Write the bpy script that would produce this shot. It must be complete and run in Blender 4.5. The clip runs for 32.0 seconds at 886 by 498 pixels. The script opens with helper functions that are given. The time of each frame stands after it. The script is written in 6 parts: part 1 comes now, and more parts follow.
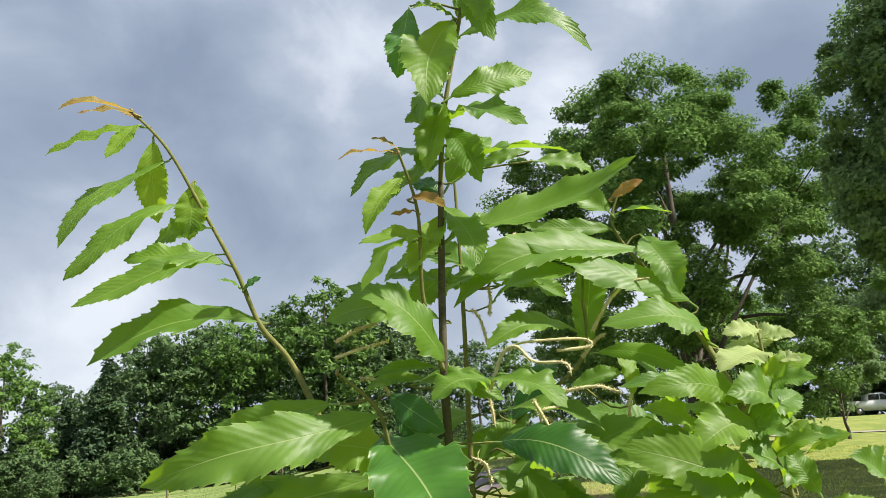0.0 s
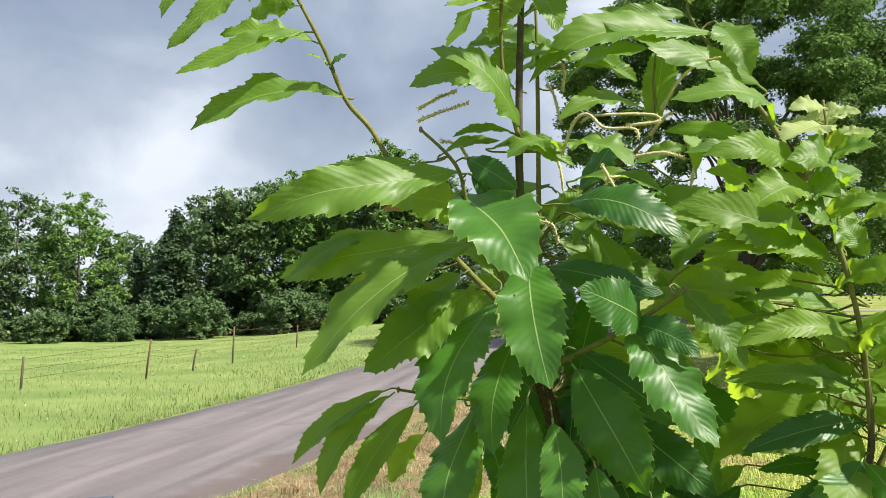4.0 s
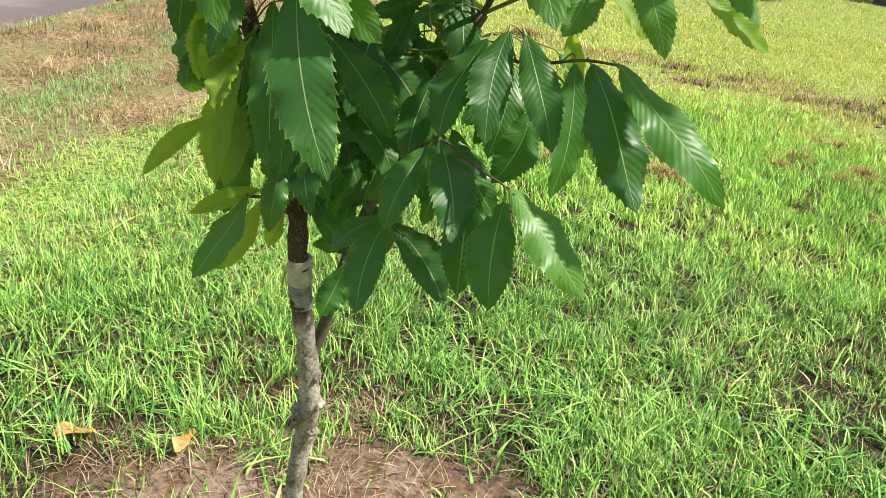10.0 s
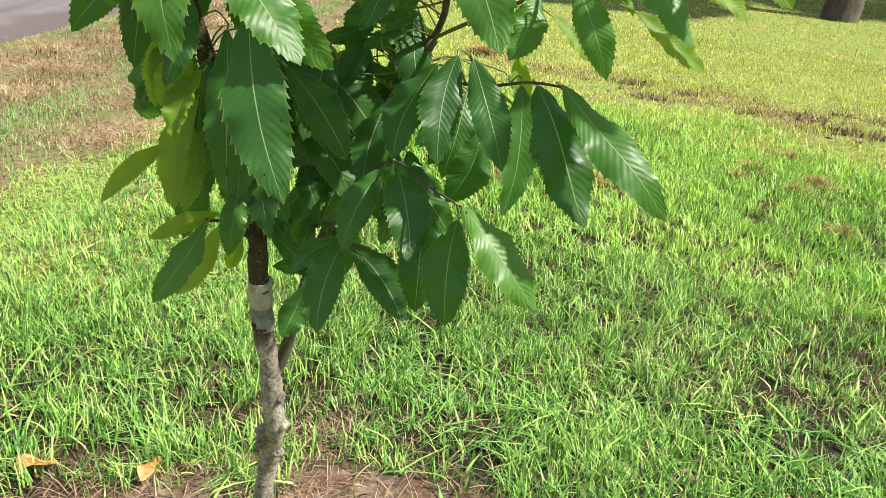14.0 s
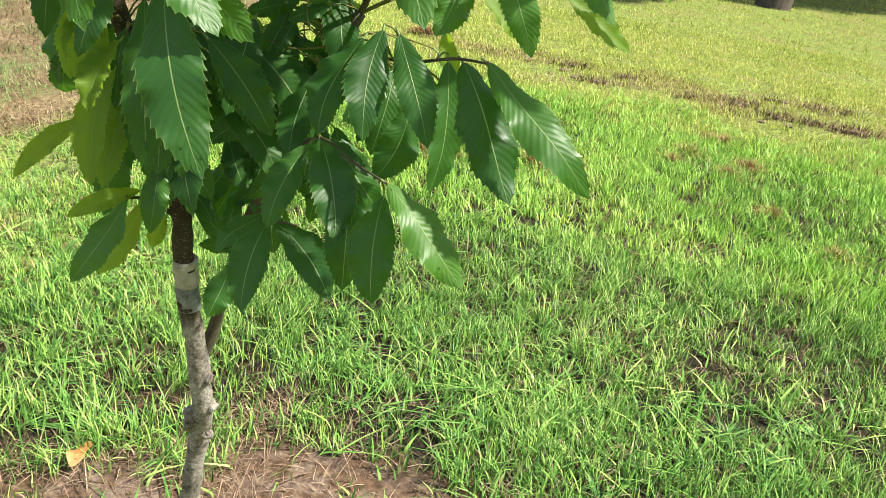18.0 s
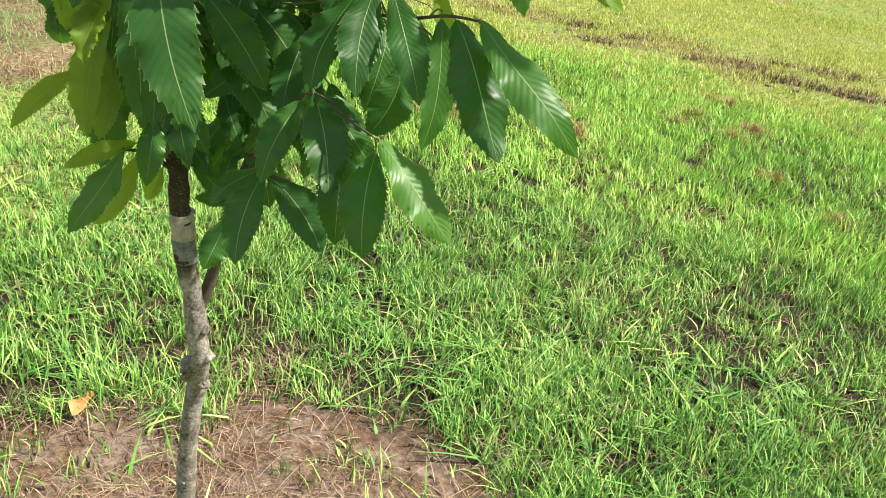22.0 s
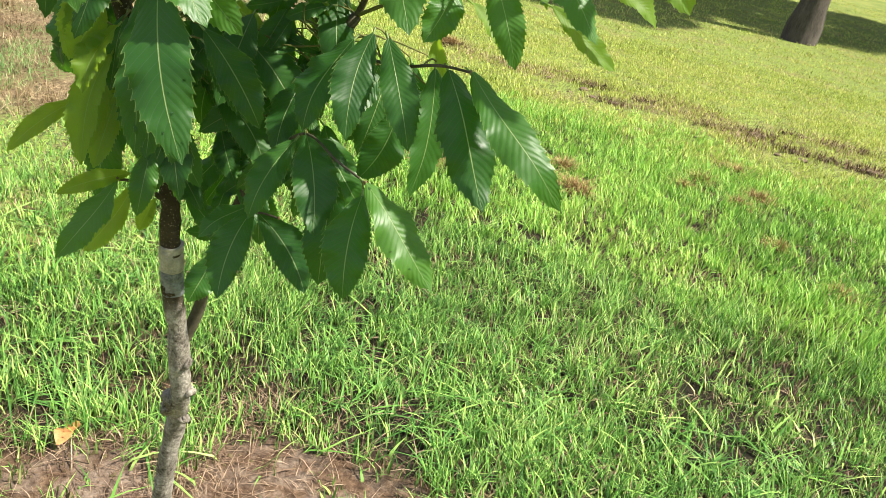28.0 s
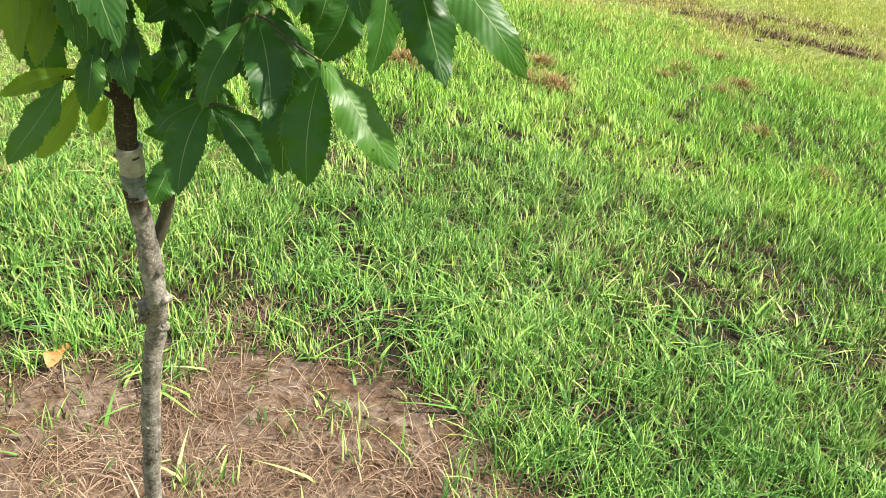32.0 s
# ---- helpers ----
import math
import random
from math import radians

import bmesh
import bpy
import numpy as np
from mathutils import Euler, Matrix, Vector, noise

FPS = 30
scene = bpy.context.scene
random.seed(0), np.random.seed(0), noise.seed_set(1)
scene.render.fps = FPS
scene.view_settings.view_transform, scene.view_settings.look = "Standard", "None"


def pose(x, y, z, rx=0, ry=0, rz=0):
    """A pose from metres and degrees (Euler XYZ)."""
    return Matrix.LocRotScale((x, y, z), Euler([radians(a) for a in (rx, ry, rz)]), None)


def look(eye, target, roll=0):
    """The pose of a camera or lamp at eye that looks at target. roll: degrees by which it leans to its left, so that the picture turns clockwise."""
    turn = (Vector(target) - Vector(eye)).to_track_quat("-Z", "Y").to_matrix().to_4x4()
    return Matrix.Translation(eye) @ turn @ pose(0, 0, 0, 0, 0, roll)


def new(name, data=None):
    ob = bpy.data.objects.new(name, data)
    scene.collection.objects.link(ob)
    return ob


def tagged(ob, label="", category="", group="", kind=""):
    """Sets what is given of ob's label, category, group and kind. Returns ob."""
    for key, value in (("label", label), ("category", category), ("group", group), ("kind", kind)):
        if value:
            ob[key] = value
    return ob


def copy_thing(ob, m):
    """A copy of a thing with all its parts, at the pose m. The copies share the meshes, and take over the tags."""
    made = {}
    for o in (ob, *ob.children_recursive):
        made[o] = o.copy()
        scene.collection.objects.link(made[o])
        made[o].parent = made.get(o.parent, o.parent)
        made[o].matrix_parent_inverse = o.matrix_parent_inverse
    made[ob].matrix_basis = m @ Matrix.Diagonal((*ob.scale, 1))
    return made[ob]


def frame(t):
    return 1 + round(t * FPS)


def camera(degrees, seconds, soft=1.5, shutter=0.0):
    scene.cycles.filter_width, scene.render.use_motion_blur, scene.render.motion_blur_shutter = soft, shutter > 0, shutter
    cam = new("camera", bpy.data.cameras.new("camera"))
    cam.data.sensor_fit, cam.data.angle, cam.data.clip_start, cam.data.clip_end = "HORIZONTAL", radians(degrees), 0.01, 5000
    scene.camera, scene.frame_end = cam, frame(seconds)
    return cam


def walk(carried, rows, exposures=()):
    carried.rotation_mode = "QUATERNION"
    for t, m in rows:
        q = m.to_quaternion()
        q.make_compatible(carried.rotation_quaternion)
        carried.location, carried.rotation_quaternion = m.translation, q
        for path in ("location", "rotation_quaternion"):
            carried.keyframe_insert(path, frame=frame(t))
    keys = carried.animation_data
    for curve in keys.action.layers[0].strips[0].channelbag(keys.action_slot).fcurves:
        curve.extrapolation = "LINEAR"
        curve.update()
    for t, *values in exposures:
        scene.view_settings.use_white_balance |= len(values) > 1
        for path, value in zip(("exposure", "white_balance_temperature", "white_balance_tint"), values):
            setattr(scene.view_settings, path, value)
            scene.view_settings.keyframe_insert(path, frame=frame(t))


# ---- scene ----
cam = camera(58.5, 32.0, soft=0.65)
PATH = [
    (0, (0.235, 0.73, 1.744), (0.057, 2.661, 2.234), -3.1),
    (0.5, (0.239, 0.703, 1.778), (0.098, 2.595, 2.413), -5.7),
    (1, (0.263, 0.672, 1.789), (0.114, 2.541, 2.485), -5.1),
    (1.5, (0.275, 0.667, 1.779), (0.094, 2.541, 2.455), -4.5),
    (2, (0.261, 0.69, 1.754), (0.044, 2.588, 2.343), -3.1),
    (2.5, (0.249, 0.719, 1.717), (-0.002, 2.649, 2.177), -2.2),
    (3, (0.233, 0.712, 1.702), (-0.091, 2.658, 2.027), -1.5),
    (3.5, (0.22, 0.703, 1.675), (-0.129, 2.658, 1.911), -0.6),
    (5.5, (0.236, 0.674, 1.626), (-0.019, 2.656, 1.537), -1.0),
    (6, (0.25, 0.698, 1.612), (0.082, 2.683, 1.443), -1.2),
    (6.5, (0.266, 0.714, 1.593), (0.262, 2.7, 1.354), -0.4),
    (7, (0.356, 0.719, 1.586), (0.364, 2.696, 1.281), 0.9),
    (7.5, (0.387, 0.74, 1.602), (0.372, 2.689, 1.153), 2.4),
    (8, (0.368, 0.739, 1.537), (0.442, 2.676, 1.047), 2.4),
    (8.5, (0.396, 0.73, 1.554), (0.444, 2.617, 0.894), 4.6),
    (9, (0.394, 0.729, 1.545), (0.472, 2.599, 0.842), 5.2),
    (9.5, (0.392, 0.742, 1.533), (0.487, 2.584, 0.76), 6.4),
    (10, (0.394, 0.744, 1.521), (0.506, 2.556, 0.68), 7.5),
    (10.5, (0.399, 0.747, 1.517), (0.548, 2.54, 0.645), 8.3),
    (11, (0.402, 0.746, 1.525), (0.579, 2.541, 0.661), 8.2),
    (11.5, (0.406, 0.742, 1.528), (0.613, 2.547, 0.692), 8.5),
    (12, (0.406, 0.732, 1.532), (0.624, 2.55, 0.728), 7.7),
    (12.5, (0.401, 0.722, 1.537), (0.613, 2.552, 0.759), 7.0),
    (13, (0.402, 0.723, 1.538), (0.607, 2.556, 0.766), 6.8),
    (13.5, (0.401, 0.726, 1.533), (0.59, 2.557, 0.753), 6.8),
    (15.5, (0.41, 0.724, 1.527), (0.631, 2.543, 0.727), 7.9),
    (16, (0.414, 0.716, 1.536), (0.651, 2.532, 0.734), 8.0),
    (16.5, (0.415, 0.716, 1.531), (0.691, 2.525, 0.725), 8.2),
    (17, (0.415, 0.717, 1.532), (0.729, 2.518, 0.72), 8.3),
    (17.5, (0.414, 0.724, 1.53), (0.739, 2.523, 0.718), 8.7),
    (18, (0.417, 0.726, 1.527), (0.754, 2.521, 0.714), 8.8),
    (18.5, (0.418, 0.722, 1.531), (0.768, 2.512, 0.71), 9.0),
    (19, (0.417, 0.719, 1.529), (0.76, 2.501, 0.689), 9.6),
    (19.5, (0.417, 0.718, 1.528), (0.746, 2.496, 0.672), 9.8),
    (20, (0.417, 0.708, 1.534), (0.73, 2.491, 0.683), 9.6),
    (20.5, (0.414, 0.715, 1.53), (0.73, 2.496, 0.675), 10.0),
    (21, (0.414, 0.72, 1.526), (0.749, 2.482, 0.64), 10.2),
    (21.5, (0.423, 0.712, 1.532), (0.762, 2.465, 0.63), 9.8),
    (22, (0.426, 0.713, 1.531), (0.765, 2.464, 0.626), 9.9),
    (22.5, (0.436, 0.727, 1.524), (0.767, 2.47, 0.601), 10.0),
    (23, (0.442, 0.733, 1.527), (0.765, 2.478, 0.606), 11.2),
    (24, (0.431, 0.738, 1.528), (0.678, 2.53, 0.676), 13.4),
    (25, (0.43, 0.757, 1.517), (0.712, 2.545, 0.666), 12.8),
    (25.5, (0.431, 0.749, 1.52), (0.758, 2.532, 0.676), 13.2),
    (27.5, (0.446, 0.721, 1.531), (0.78, 2.524, 0.732), 13.0),
    (28, (0.447, 0.708, 1.532), (0.756, 2.517, 0.737), 12.6),
    (28.5, (0.448, 0.71, 1.53), (0.735, 2.509, 0.706), 13.2),
    (29, (0.449, 0.707, 1.526), (0.746, 2.492, 0.674), 13.6),
    (29.5, (0.452, 0.711, 1.515), (0.761, 2.478, 0.631), 13.4),
    (30, (0.458, 0.706, 1.519), (0.77, 2.467, 0.622), 13.0),
    (30.5, (0.466, 0.707, 1.513), (0.805, 2.455, 0.603), 13.9),
    (31, (0.463, 0.702, 1.517), (0.832, 2.436, 0.591), 13.8),
    (31.5, (0.465, 0.705, 1.514), (0.858, 2.424, 0.57), 12.1),
    (32, (0.468, 0.715, 1.503), (0.837, 2.414, 0.514), 10.4),
]
walk(cam, [(t, look(eye, target, roll)) for t, eye, target, roll in PATH], [(0, 0.94), (3.5, 1.0), (5.5, 1.10), (7, 1.16), (9, 1.12), (32, 1.06)])


# ---- light ----
SUN_AZ, SUN_EL = 106.0, 50.0          # degrees clockwise from +y, and above the lawn
sun_way = Vector((math.sin(radians(SUN_AZ)) * math.cos(radians(SUN_EL)),
                  math.cos(radians(SUN_AZ)) * math.cos(radians(SUN_EL)), math.sin(radians(SUN_EL))))
sun = new("sun", bpy.data.lights.new("sun", "SUN"))
sun.data.energy, sun.data.angle, sun.data.color = 5.0, radians(1.5), (1.0, 0.93, 0.82)
sun.matrix_world = look(sun_way * 60, (0, 0, 0))

world = bpy.data.worlds.new("sky")
scene.world = world
world.use_nodes = True


class Nodes:
    """Short hand for building a node tree."""

    def __init__(self, tree):
        self.tree = tree
        tree.nodes.clear()

    def add(self, kind, values=()):
        node = self.tree.nodes.new(kind)
        if kind == "ShaderNodeMix":
            node.data_type = "RGBA"
        elif kind == "ShaderNodeMapRange":
            node.interpolation_type = "SMOOTHSTEP"
        for key, value in dict(values).items():
            if isinstance(value, bpy.types.NodeSocket):
                self.tree.links.new(value, node.inputs[key])
            else:
                node.inputs[key].default_value = value
        return node

    def noise(self, where, scale, detail=4.0, rough=0.55, kind="ShaderNodeTexNoise"):
        return self.add(kind, {"Vector": where, "Scale": scale, "Detail": detail, "Roughness": rough}).outputs[0]

    def ramp(self, fac, stops):
        node = self.add("ShaderNodeValToRGB", {0: fac})
        while len(node.color_ramp.elements) < len(stops):
            node.color_ramp.elements.new(0.5)
        for e, (at, c) in zip(node.color_ramp.elements, stops):
            e.position = at
            e.color = (c, c, c, 1) if isinstance(c, (int, float)) else (*c, 1)
        return node.outputs[0]

    def mix(self, fac, a, b, blend="MIX"):
        node = self.add("ShaderNodeMix", {0: fac})
        node.blend_type = blend
        for slot, value in ((6, a), (7, b)):
            if isinstance(value, bpy.types.NodeSocket):
                self.tree.links.new(value, node.inputs[slot])
            else:
                node.inputs[slot].default_value = (*value, 1) if len(value) == 3 else value
        return node.outputs[2]

    def math(self, op, a, b=0.0, c=0.0, clamp=False):
        node = self.add("ShaderNodeMath", {0: a, 1: b, 2: c})
        node.operation, node.use_clamp = op, clamp
        return node.outputs[0]

    def step(self, value, low, high):
        return self.add("ShaderNodeMapRange", {0: value, 1: low, 2: high}).outputs[0]


n = Nodes(world.node_tree)
sky = n.add("ShaderNodeTexSky")
sky.sky_type, sky.sun_disc = "NISHITA", False
sky.sun_elevation, sky.sun_rotation = radians(SUN_EL), radians(SUN_AZ)
blue = n.mix(1.0, sky.outputs[0], (0.10, 0.10, 0.11), "MULTIPLY")
where = n.add("ShaderNodeTexCoord").outputs["Generated"]
flat = n.add("ShaderNodeMapping", {0: where, 1: (1.3, 0.4, 0.2), 2: (0.3, 0.1, 0.9), 3: (1.0, 1.0, 1.35)}).outputs[0]
big = n.add("ShaderNodeTexNoise", {"Vector": flat, "Scale": 2.5, "Detail": 3.0, "Roughness": 0.5, "Distortion": 0.25}).outputs[0]
fine = n.add("ShaderNodeTexNoise", {"Vector": flat, "Scale": 6.0, "Detail": 6.0, "Roughness": 0.58, "Distortion": 0.3}).outputs[0]
heap = n.math("ADD", n.math("MULTIPLY", big, 0.74), n.math("MULTIPLY", fine, 0.26))
cloud = n.ramp(heap, [(0.35, (0.20, 0.25, 0.34)), (0.43, (0.255, 0.31, 0.40)), (0.51, (0.35, 0.40, 0.49)), (0.61, (0.61, 0.65, 0.72))])
gap = n.step(n.noise(flat, 3.0, 4.0), 0.60, 0.74)
up = n.add("ShaderNodeSeparateXYZ", {0: where}).outputs[2]
colour = n.mix(n.math("MULTIPLY", gap, 0.75), cloud, blue)
haze = n.math("MULTIPLY", n.step(up, 0.34, 0.02), 0.45)
colour = n.mix(haze, colour, (0.50, 0.55, 0.61))
back = n.add("ShaderNodeBackground", {0: colour, 1: 0.74})
n.add("ShaderNodeOutputWorld", {0: back.outputs[0]})


# ---- materials ----
def material(name):
    m = bpy.data.materials.new(name)
    m.use_nodes = True
    return m, Nodes(m.node_tree)


def finish(n, colour, rough=0.7, bump=None, bump_far=0.01, bump_force=0.5, through_light=0.0, through_colour=None, spec=0.5, metal=0.0, coat=0.0):
    values = {"Base Color": colour if isinstance(colour, bpy.types.NodeSocket) else (*colour, 1), "Roughness": rough,
              "Specular IOR Level": spec, "Metallic": metal, "Coat Weight": coat}
    if bump is not None:
        values["Normal"] = n.add("ShaderNodeBump", {"Height": bump, "Distance": bump_far, "Strength": bump_force}).outputs[0]
    shader = n.add("ShaderNodeBsdfPrincipled", values).outputs[0]
    if through_light:
        t = n.add("ShaderNodeBsdfTranslucent", {0: through_colour if through_colour is not None else values["Base Color"]})
        shader = n.add("ShaderNodeMixShader", {0: through_light, 1: shader, 2: t.outputs[0]}).outputs[0]
    n.add("ShaderNodeOutputMaterial", {0: shader})


def place(n):
    return n.add("ShaderNodeNewGeometry").outputs["Position"]


def local(n):
    return n.add("ShaderNodeTexCoord").outputs["Object"]


def plain(name, colour, rough=0.6, spread=0.12, scale=20.0, metal=0.0, spec=0.5, bump_far=0.002):
    m, n = material(name)
    a = n.noise(local(n), scale, 5.0)
    b = n.noise(local(n), scale * 6, 3.0)
    f = n.math("ADD", n.math("MULTIPLY", a, 0.6), n.math("MULTIPLY", b, 0.4))
    dark = tuple(c * (1 - 2 * spread) for c in colour)
    light = tuple(min(1, c * (1 + 2 * spread)) for c in colour)
    finish(n, n.ramp(f, [(0.3, dark), (0.7, light)]), rough, f, bump_far, 0.4, metal=metal, spec=spec)
    return m


def ground_material():
    m, n = material("lawn_soil")
    p = place(n)
    x, y = (n.add("ShaderNodeSeparateXYZ", {0: p}).outputs[i] for i in (0, 1))
    wide, mid, fine = n.noise(p, 0.35, 4.0), n.noise(p, 2.2, 5.0), n.noise(p, 38.0, 5.0, 0.65)
    green = n.ramp(mid, [(0.3, (0.10, 0.19, 0.025)), (0.55, (0.16, 0.26, 0.04)), (0.75, (0.25, 0.32, 0.07))])
    straw = n.ramp(fine, [(0.3, (0.05, 0.034, 0.018)), (0.5, (0.19, 0.138, 0.075)), (0.72, (0.42, 0.33, 0.19))])
    soil = n.mix(n.step(n.noise(p, 9.0, 5.0, 0.7), 0.42, 0.62), n.ramp(fine, [(0.3, (0.04, 0.024, 0.014)), (0.5, (0.105, 0.064, 0.038)), (0.72, (0.22, 0.145, 0.09))]), n.ramp(fine, [(0.3, (0.09, 0.064, 0.047)), (0.5, (0.18, 0.132, 0.098)), (0.72, (0.30, 0.235, 0.175))]))
    # under the long grass the soil is near black: shade between blades, put into colour
    shaded_earth = n.mix(n.step(fine, 0.45, 0.68), (0.018, 0.015, 0.009), n.mix(n.step(mid, 0.42, 0.58), (0.045, 0.040, 0.020), (0.11, 0.066, 0.040)))
    far = n.math("MAXIMUM", n.step(n.math("ADD", n.math("ADD", y, n.math("MULTIPLY", x, 0.42)), mid), 8.5, 9.6), n.step(n.math("SUBTRACT", y, n.math("MAXIMUM", n.math("MULTIPLY", n.math("SUBTRACT", x, 0.3), 0.29), n.math("MULTIPLY", n.math("SUBTRACT", x, 0.3), -0.80))), 1.1, 0.6))
    short = n.mix(n.step(fine, 0.40, 0.56), (0.075, 0.082, 0.026), n.mix(n.step(mid, 0.45, 0.68), (0.24, 0.315, 0.068), (0.28, 0.27, 0.09)))
    lawn = n.mix(far, shaded_earth, n.mix(n.math("MAXIMUM", n.step(y, 18.0, 34.0), n.step(y, 0.0, -5.0)), short, n.mix(n.step(n.noise(p, 0.9, 6.0, 0.7), 0.40, 0.62), (0.15, 0.20, 0.045), (0.25, 0.27, 0.075))))
    # verge of cut, dried grass along the road
    edge = n.math("ADD", n.math("SUBTRACT", x, n.math("MULTIPLY", n.math("SUBTRACT", y, 5.0), 0.2)), n.math("MULTIPLY", mid, 0.7))
    lawn = n.mix(n.math("MULTIPLY", n.step(edge, 1.1, 0.3), n.step(y, 3.0, 4.0)), lawn, short)
    verge = n.math("MULTIPLY", n.step(edge, -0.75, -1.1), n.step(y, 26.0, 20.0))
    lawn = n.mix(verge, lawn, n.mix(n.step(mid, 0.42, 0.6), straw, n.mix(n.step(fine, 0.45, 0.6), straw, (0.12, 0.18, 0.05))))
    field = n.ramp(wide, [(0.35, (0.12, 0.185, 0.05)), (0.65, (0.21, 0.265, 0.085))])
    lawn = n.mix(n.step(n.math("SUBTRACT", x, n.math("MULTIPLY", n.step(y, 12.0, 30.0), 2.5)), -5.6, -6.1), lawn, field)
    # scraped bare line across the lawn
    line = n.math("ABSOLUTE", n.math("SUBTRACT", n.math("ADD", y, n.math("MULTIPLY", x, 0.42)), n.math("ADD", 9.3, n.math("MULTIPLY", mid, 2.0))))
    scrape = n.math("MULTIPLY", n.step(line, 1.3, 0.1), n.step(n.noise(p, 3.4, 6.0, 0.72), 0.46, 0.66))
    lawn = n.mix(n.math("MULTIPLY", scrape, n.step(x, 1.5, 4.0)), lawn, (0.17, 0.14, 0.07))
    # bare ring round the young tree
    dx, dy = n.math("SUBTRACT", x, 0.30), n.math("SUBTRACT", y, 1.72)
    r = n.math("SQRT", n.math("ADD", n.math("MULTIPLY", dx, dx), n.math("MULTIPLY", dy, dy)))
    r = n.math("ADD", r, n.math("MULTIPLY", n.math("SUBTRACT", n.noise(p, 4.5, 4.0), 0.5), 0.5))
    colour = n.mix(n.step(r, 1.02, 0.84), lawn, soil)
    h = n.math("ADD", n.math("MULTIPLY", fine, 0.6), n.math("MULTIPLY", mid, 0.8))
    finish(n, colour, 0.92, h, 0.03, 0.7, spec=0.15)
    return m


def road_material():
    m, n = material("worn_asphalt")
    p = place(n)
    x, y = (n.add("ShaderNodeSeparateXYZ", {0: p}).outputs[i] for i in (0, 1))
    long = n.add("ShaderNodeMapping", {0: p, 3: (1.6, 0.10, 1)}).outputs[0]
    streak, mid, grit = n.noise(long, 2.0, 4.0), n.noise(p, 1.3, 4.0), n.noise(p, 120.0, 3.0, 0.7)
    base = n.ramp(streak, [(0.3, (0.095, 0.084, 0.087)), (0.7, (0.18, 0.16, 0.163))])
    base = n.mix(n.step(mid, 0.58, 0.7), base, (0.12, 0.112, 0.112))
    base = n.mix(n.math("MULTIPLY", n.step(grit, 0.55, 0.75), 0.5), base, (0.34, 0.31, 0.29))
    gritty = n.step(n.math("ADD", n.math("SUBTRACT", x, n.math("MULTIPLY", n.math("SUBTRACT", y, 7.0), 0.14)), n.math("MULTIPLY", mid, 0.8)), -3.45, -2.95)
    base = n.mix(n.math("MULTIPLY", gritty, 0.8), base, (0.075, 0.058, 0.055))
    finish(n, base, n.ramp(mid, [(0.35, 0.55), (0.65, 0.85)]), grit, 0.004, 0.5, spec=0.35)
    return m


def blade_material(name, stops, rough=0.4, through_light=0.32, patches=0.6, scale=0.9):
    m, n = material(name)
    island = n.add("ShaderNodeNewGeometry").outputs["Random Per Island"]
    patch = n.noise(place(n), scale, 3.0)
    f = n.math("ADD", n.math("MULTIPLY", island, 0.7), n.math("MULTIPLY", n.math("SUBTRACT", patch, 0.35), patches), clamp=True)
    colour = n.ramp(f, stops)
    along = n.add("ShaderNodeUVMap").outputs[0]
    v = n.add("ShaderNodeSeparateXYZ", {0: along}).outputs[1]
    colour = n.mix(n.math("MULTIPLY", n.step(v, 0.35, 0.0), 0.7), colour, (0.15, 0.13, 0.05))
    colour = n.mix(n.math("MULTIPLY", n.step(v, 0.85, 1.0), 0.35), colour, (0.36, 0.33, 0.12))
    finish(n, colour, rough + 0.08, spec=0.2, through_light=through_light)
    return m


def crown_material(name, dark, light, through_light=0.35):
    m, n = material(name)
    island = n.add("ShaderNodeNewGeometry").outputs["Random Per Island"]
    patch = n.noise(local(n), 0.55, 3.0)
    f = n.math("ADD", n.math("MULTIPLY", island, 0.55), n.math("MULTIPLY", patch, 0.5))
    colour = n.ramp(f, [(0.2, dark), (0.85, light)])
    finish(n, colour, 0.7, spec=0.08, through_light=through_light)
    return m


def bark_material(name, dark, light, scale=9.0, stretch=0.25, bump_far=0.02):
    m, n = material(name)
    p = n.add("ShaderNodeMapping", {0: local(n), 3: (1, 1, stretch)}).outputs[0]
    a, b = n.noise(p, scale, 6.0, 0.65), n.noise(p, scale * 5, 4.0)
    f = n.math("ADD", n.math("MULTIPLY", a, 0.65), n.math("MULTIPLY", b, 0.35))
    finish(n, n.ramp(f, [(0.32, dark), (0.68, light)]), 0.85, f, bump_far, 0.7, spec=0.2)
    return m


GROUND = ground_material()
ROAD = road_material()
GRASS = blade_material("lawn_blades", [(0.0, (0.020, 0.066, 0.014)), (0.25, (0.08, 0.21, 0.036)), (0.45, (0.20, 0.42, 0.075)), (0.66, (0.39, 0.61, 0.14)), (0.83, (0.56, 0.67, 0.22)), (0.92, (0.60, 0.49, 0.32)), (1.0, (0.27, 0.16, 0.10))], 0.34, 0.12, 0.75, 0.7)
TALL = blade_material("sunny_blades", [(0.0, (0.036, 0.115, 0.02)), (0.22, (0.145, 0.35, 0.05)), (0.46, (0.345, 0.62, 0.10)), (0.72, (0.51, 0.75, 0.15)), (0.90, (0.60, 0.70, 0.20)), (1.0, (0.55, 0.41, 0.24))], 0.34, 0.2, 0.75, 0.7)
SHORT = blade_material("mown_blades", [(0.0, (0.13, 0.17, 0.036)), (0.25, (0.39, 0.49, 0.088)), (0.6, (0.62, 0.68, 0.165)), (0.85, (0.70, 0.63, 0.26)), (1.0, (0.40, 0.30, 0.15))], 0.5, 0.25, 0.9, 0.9)
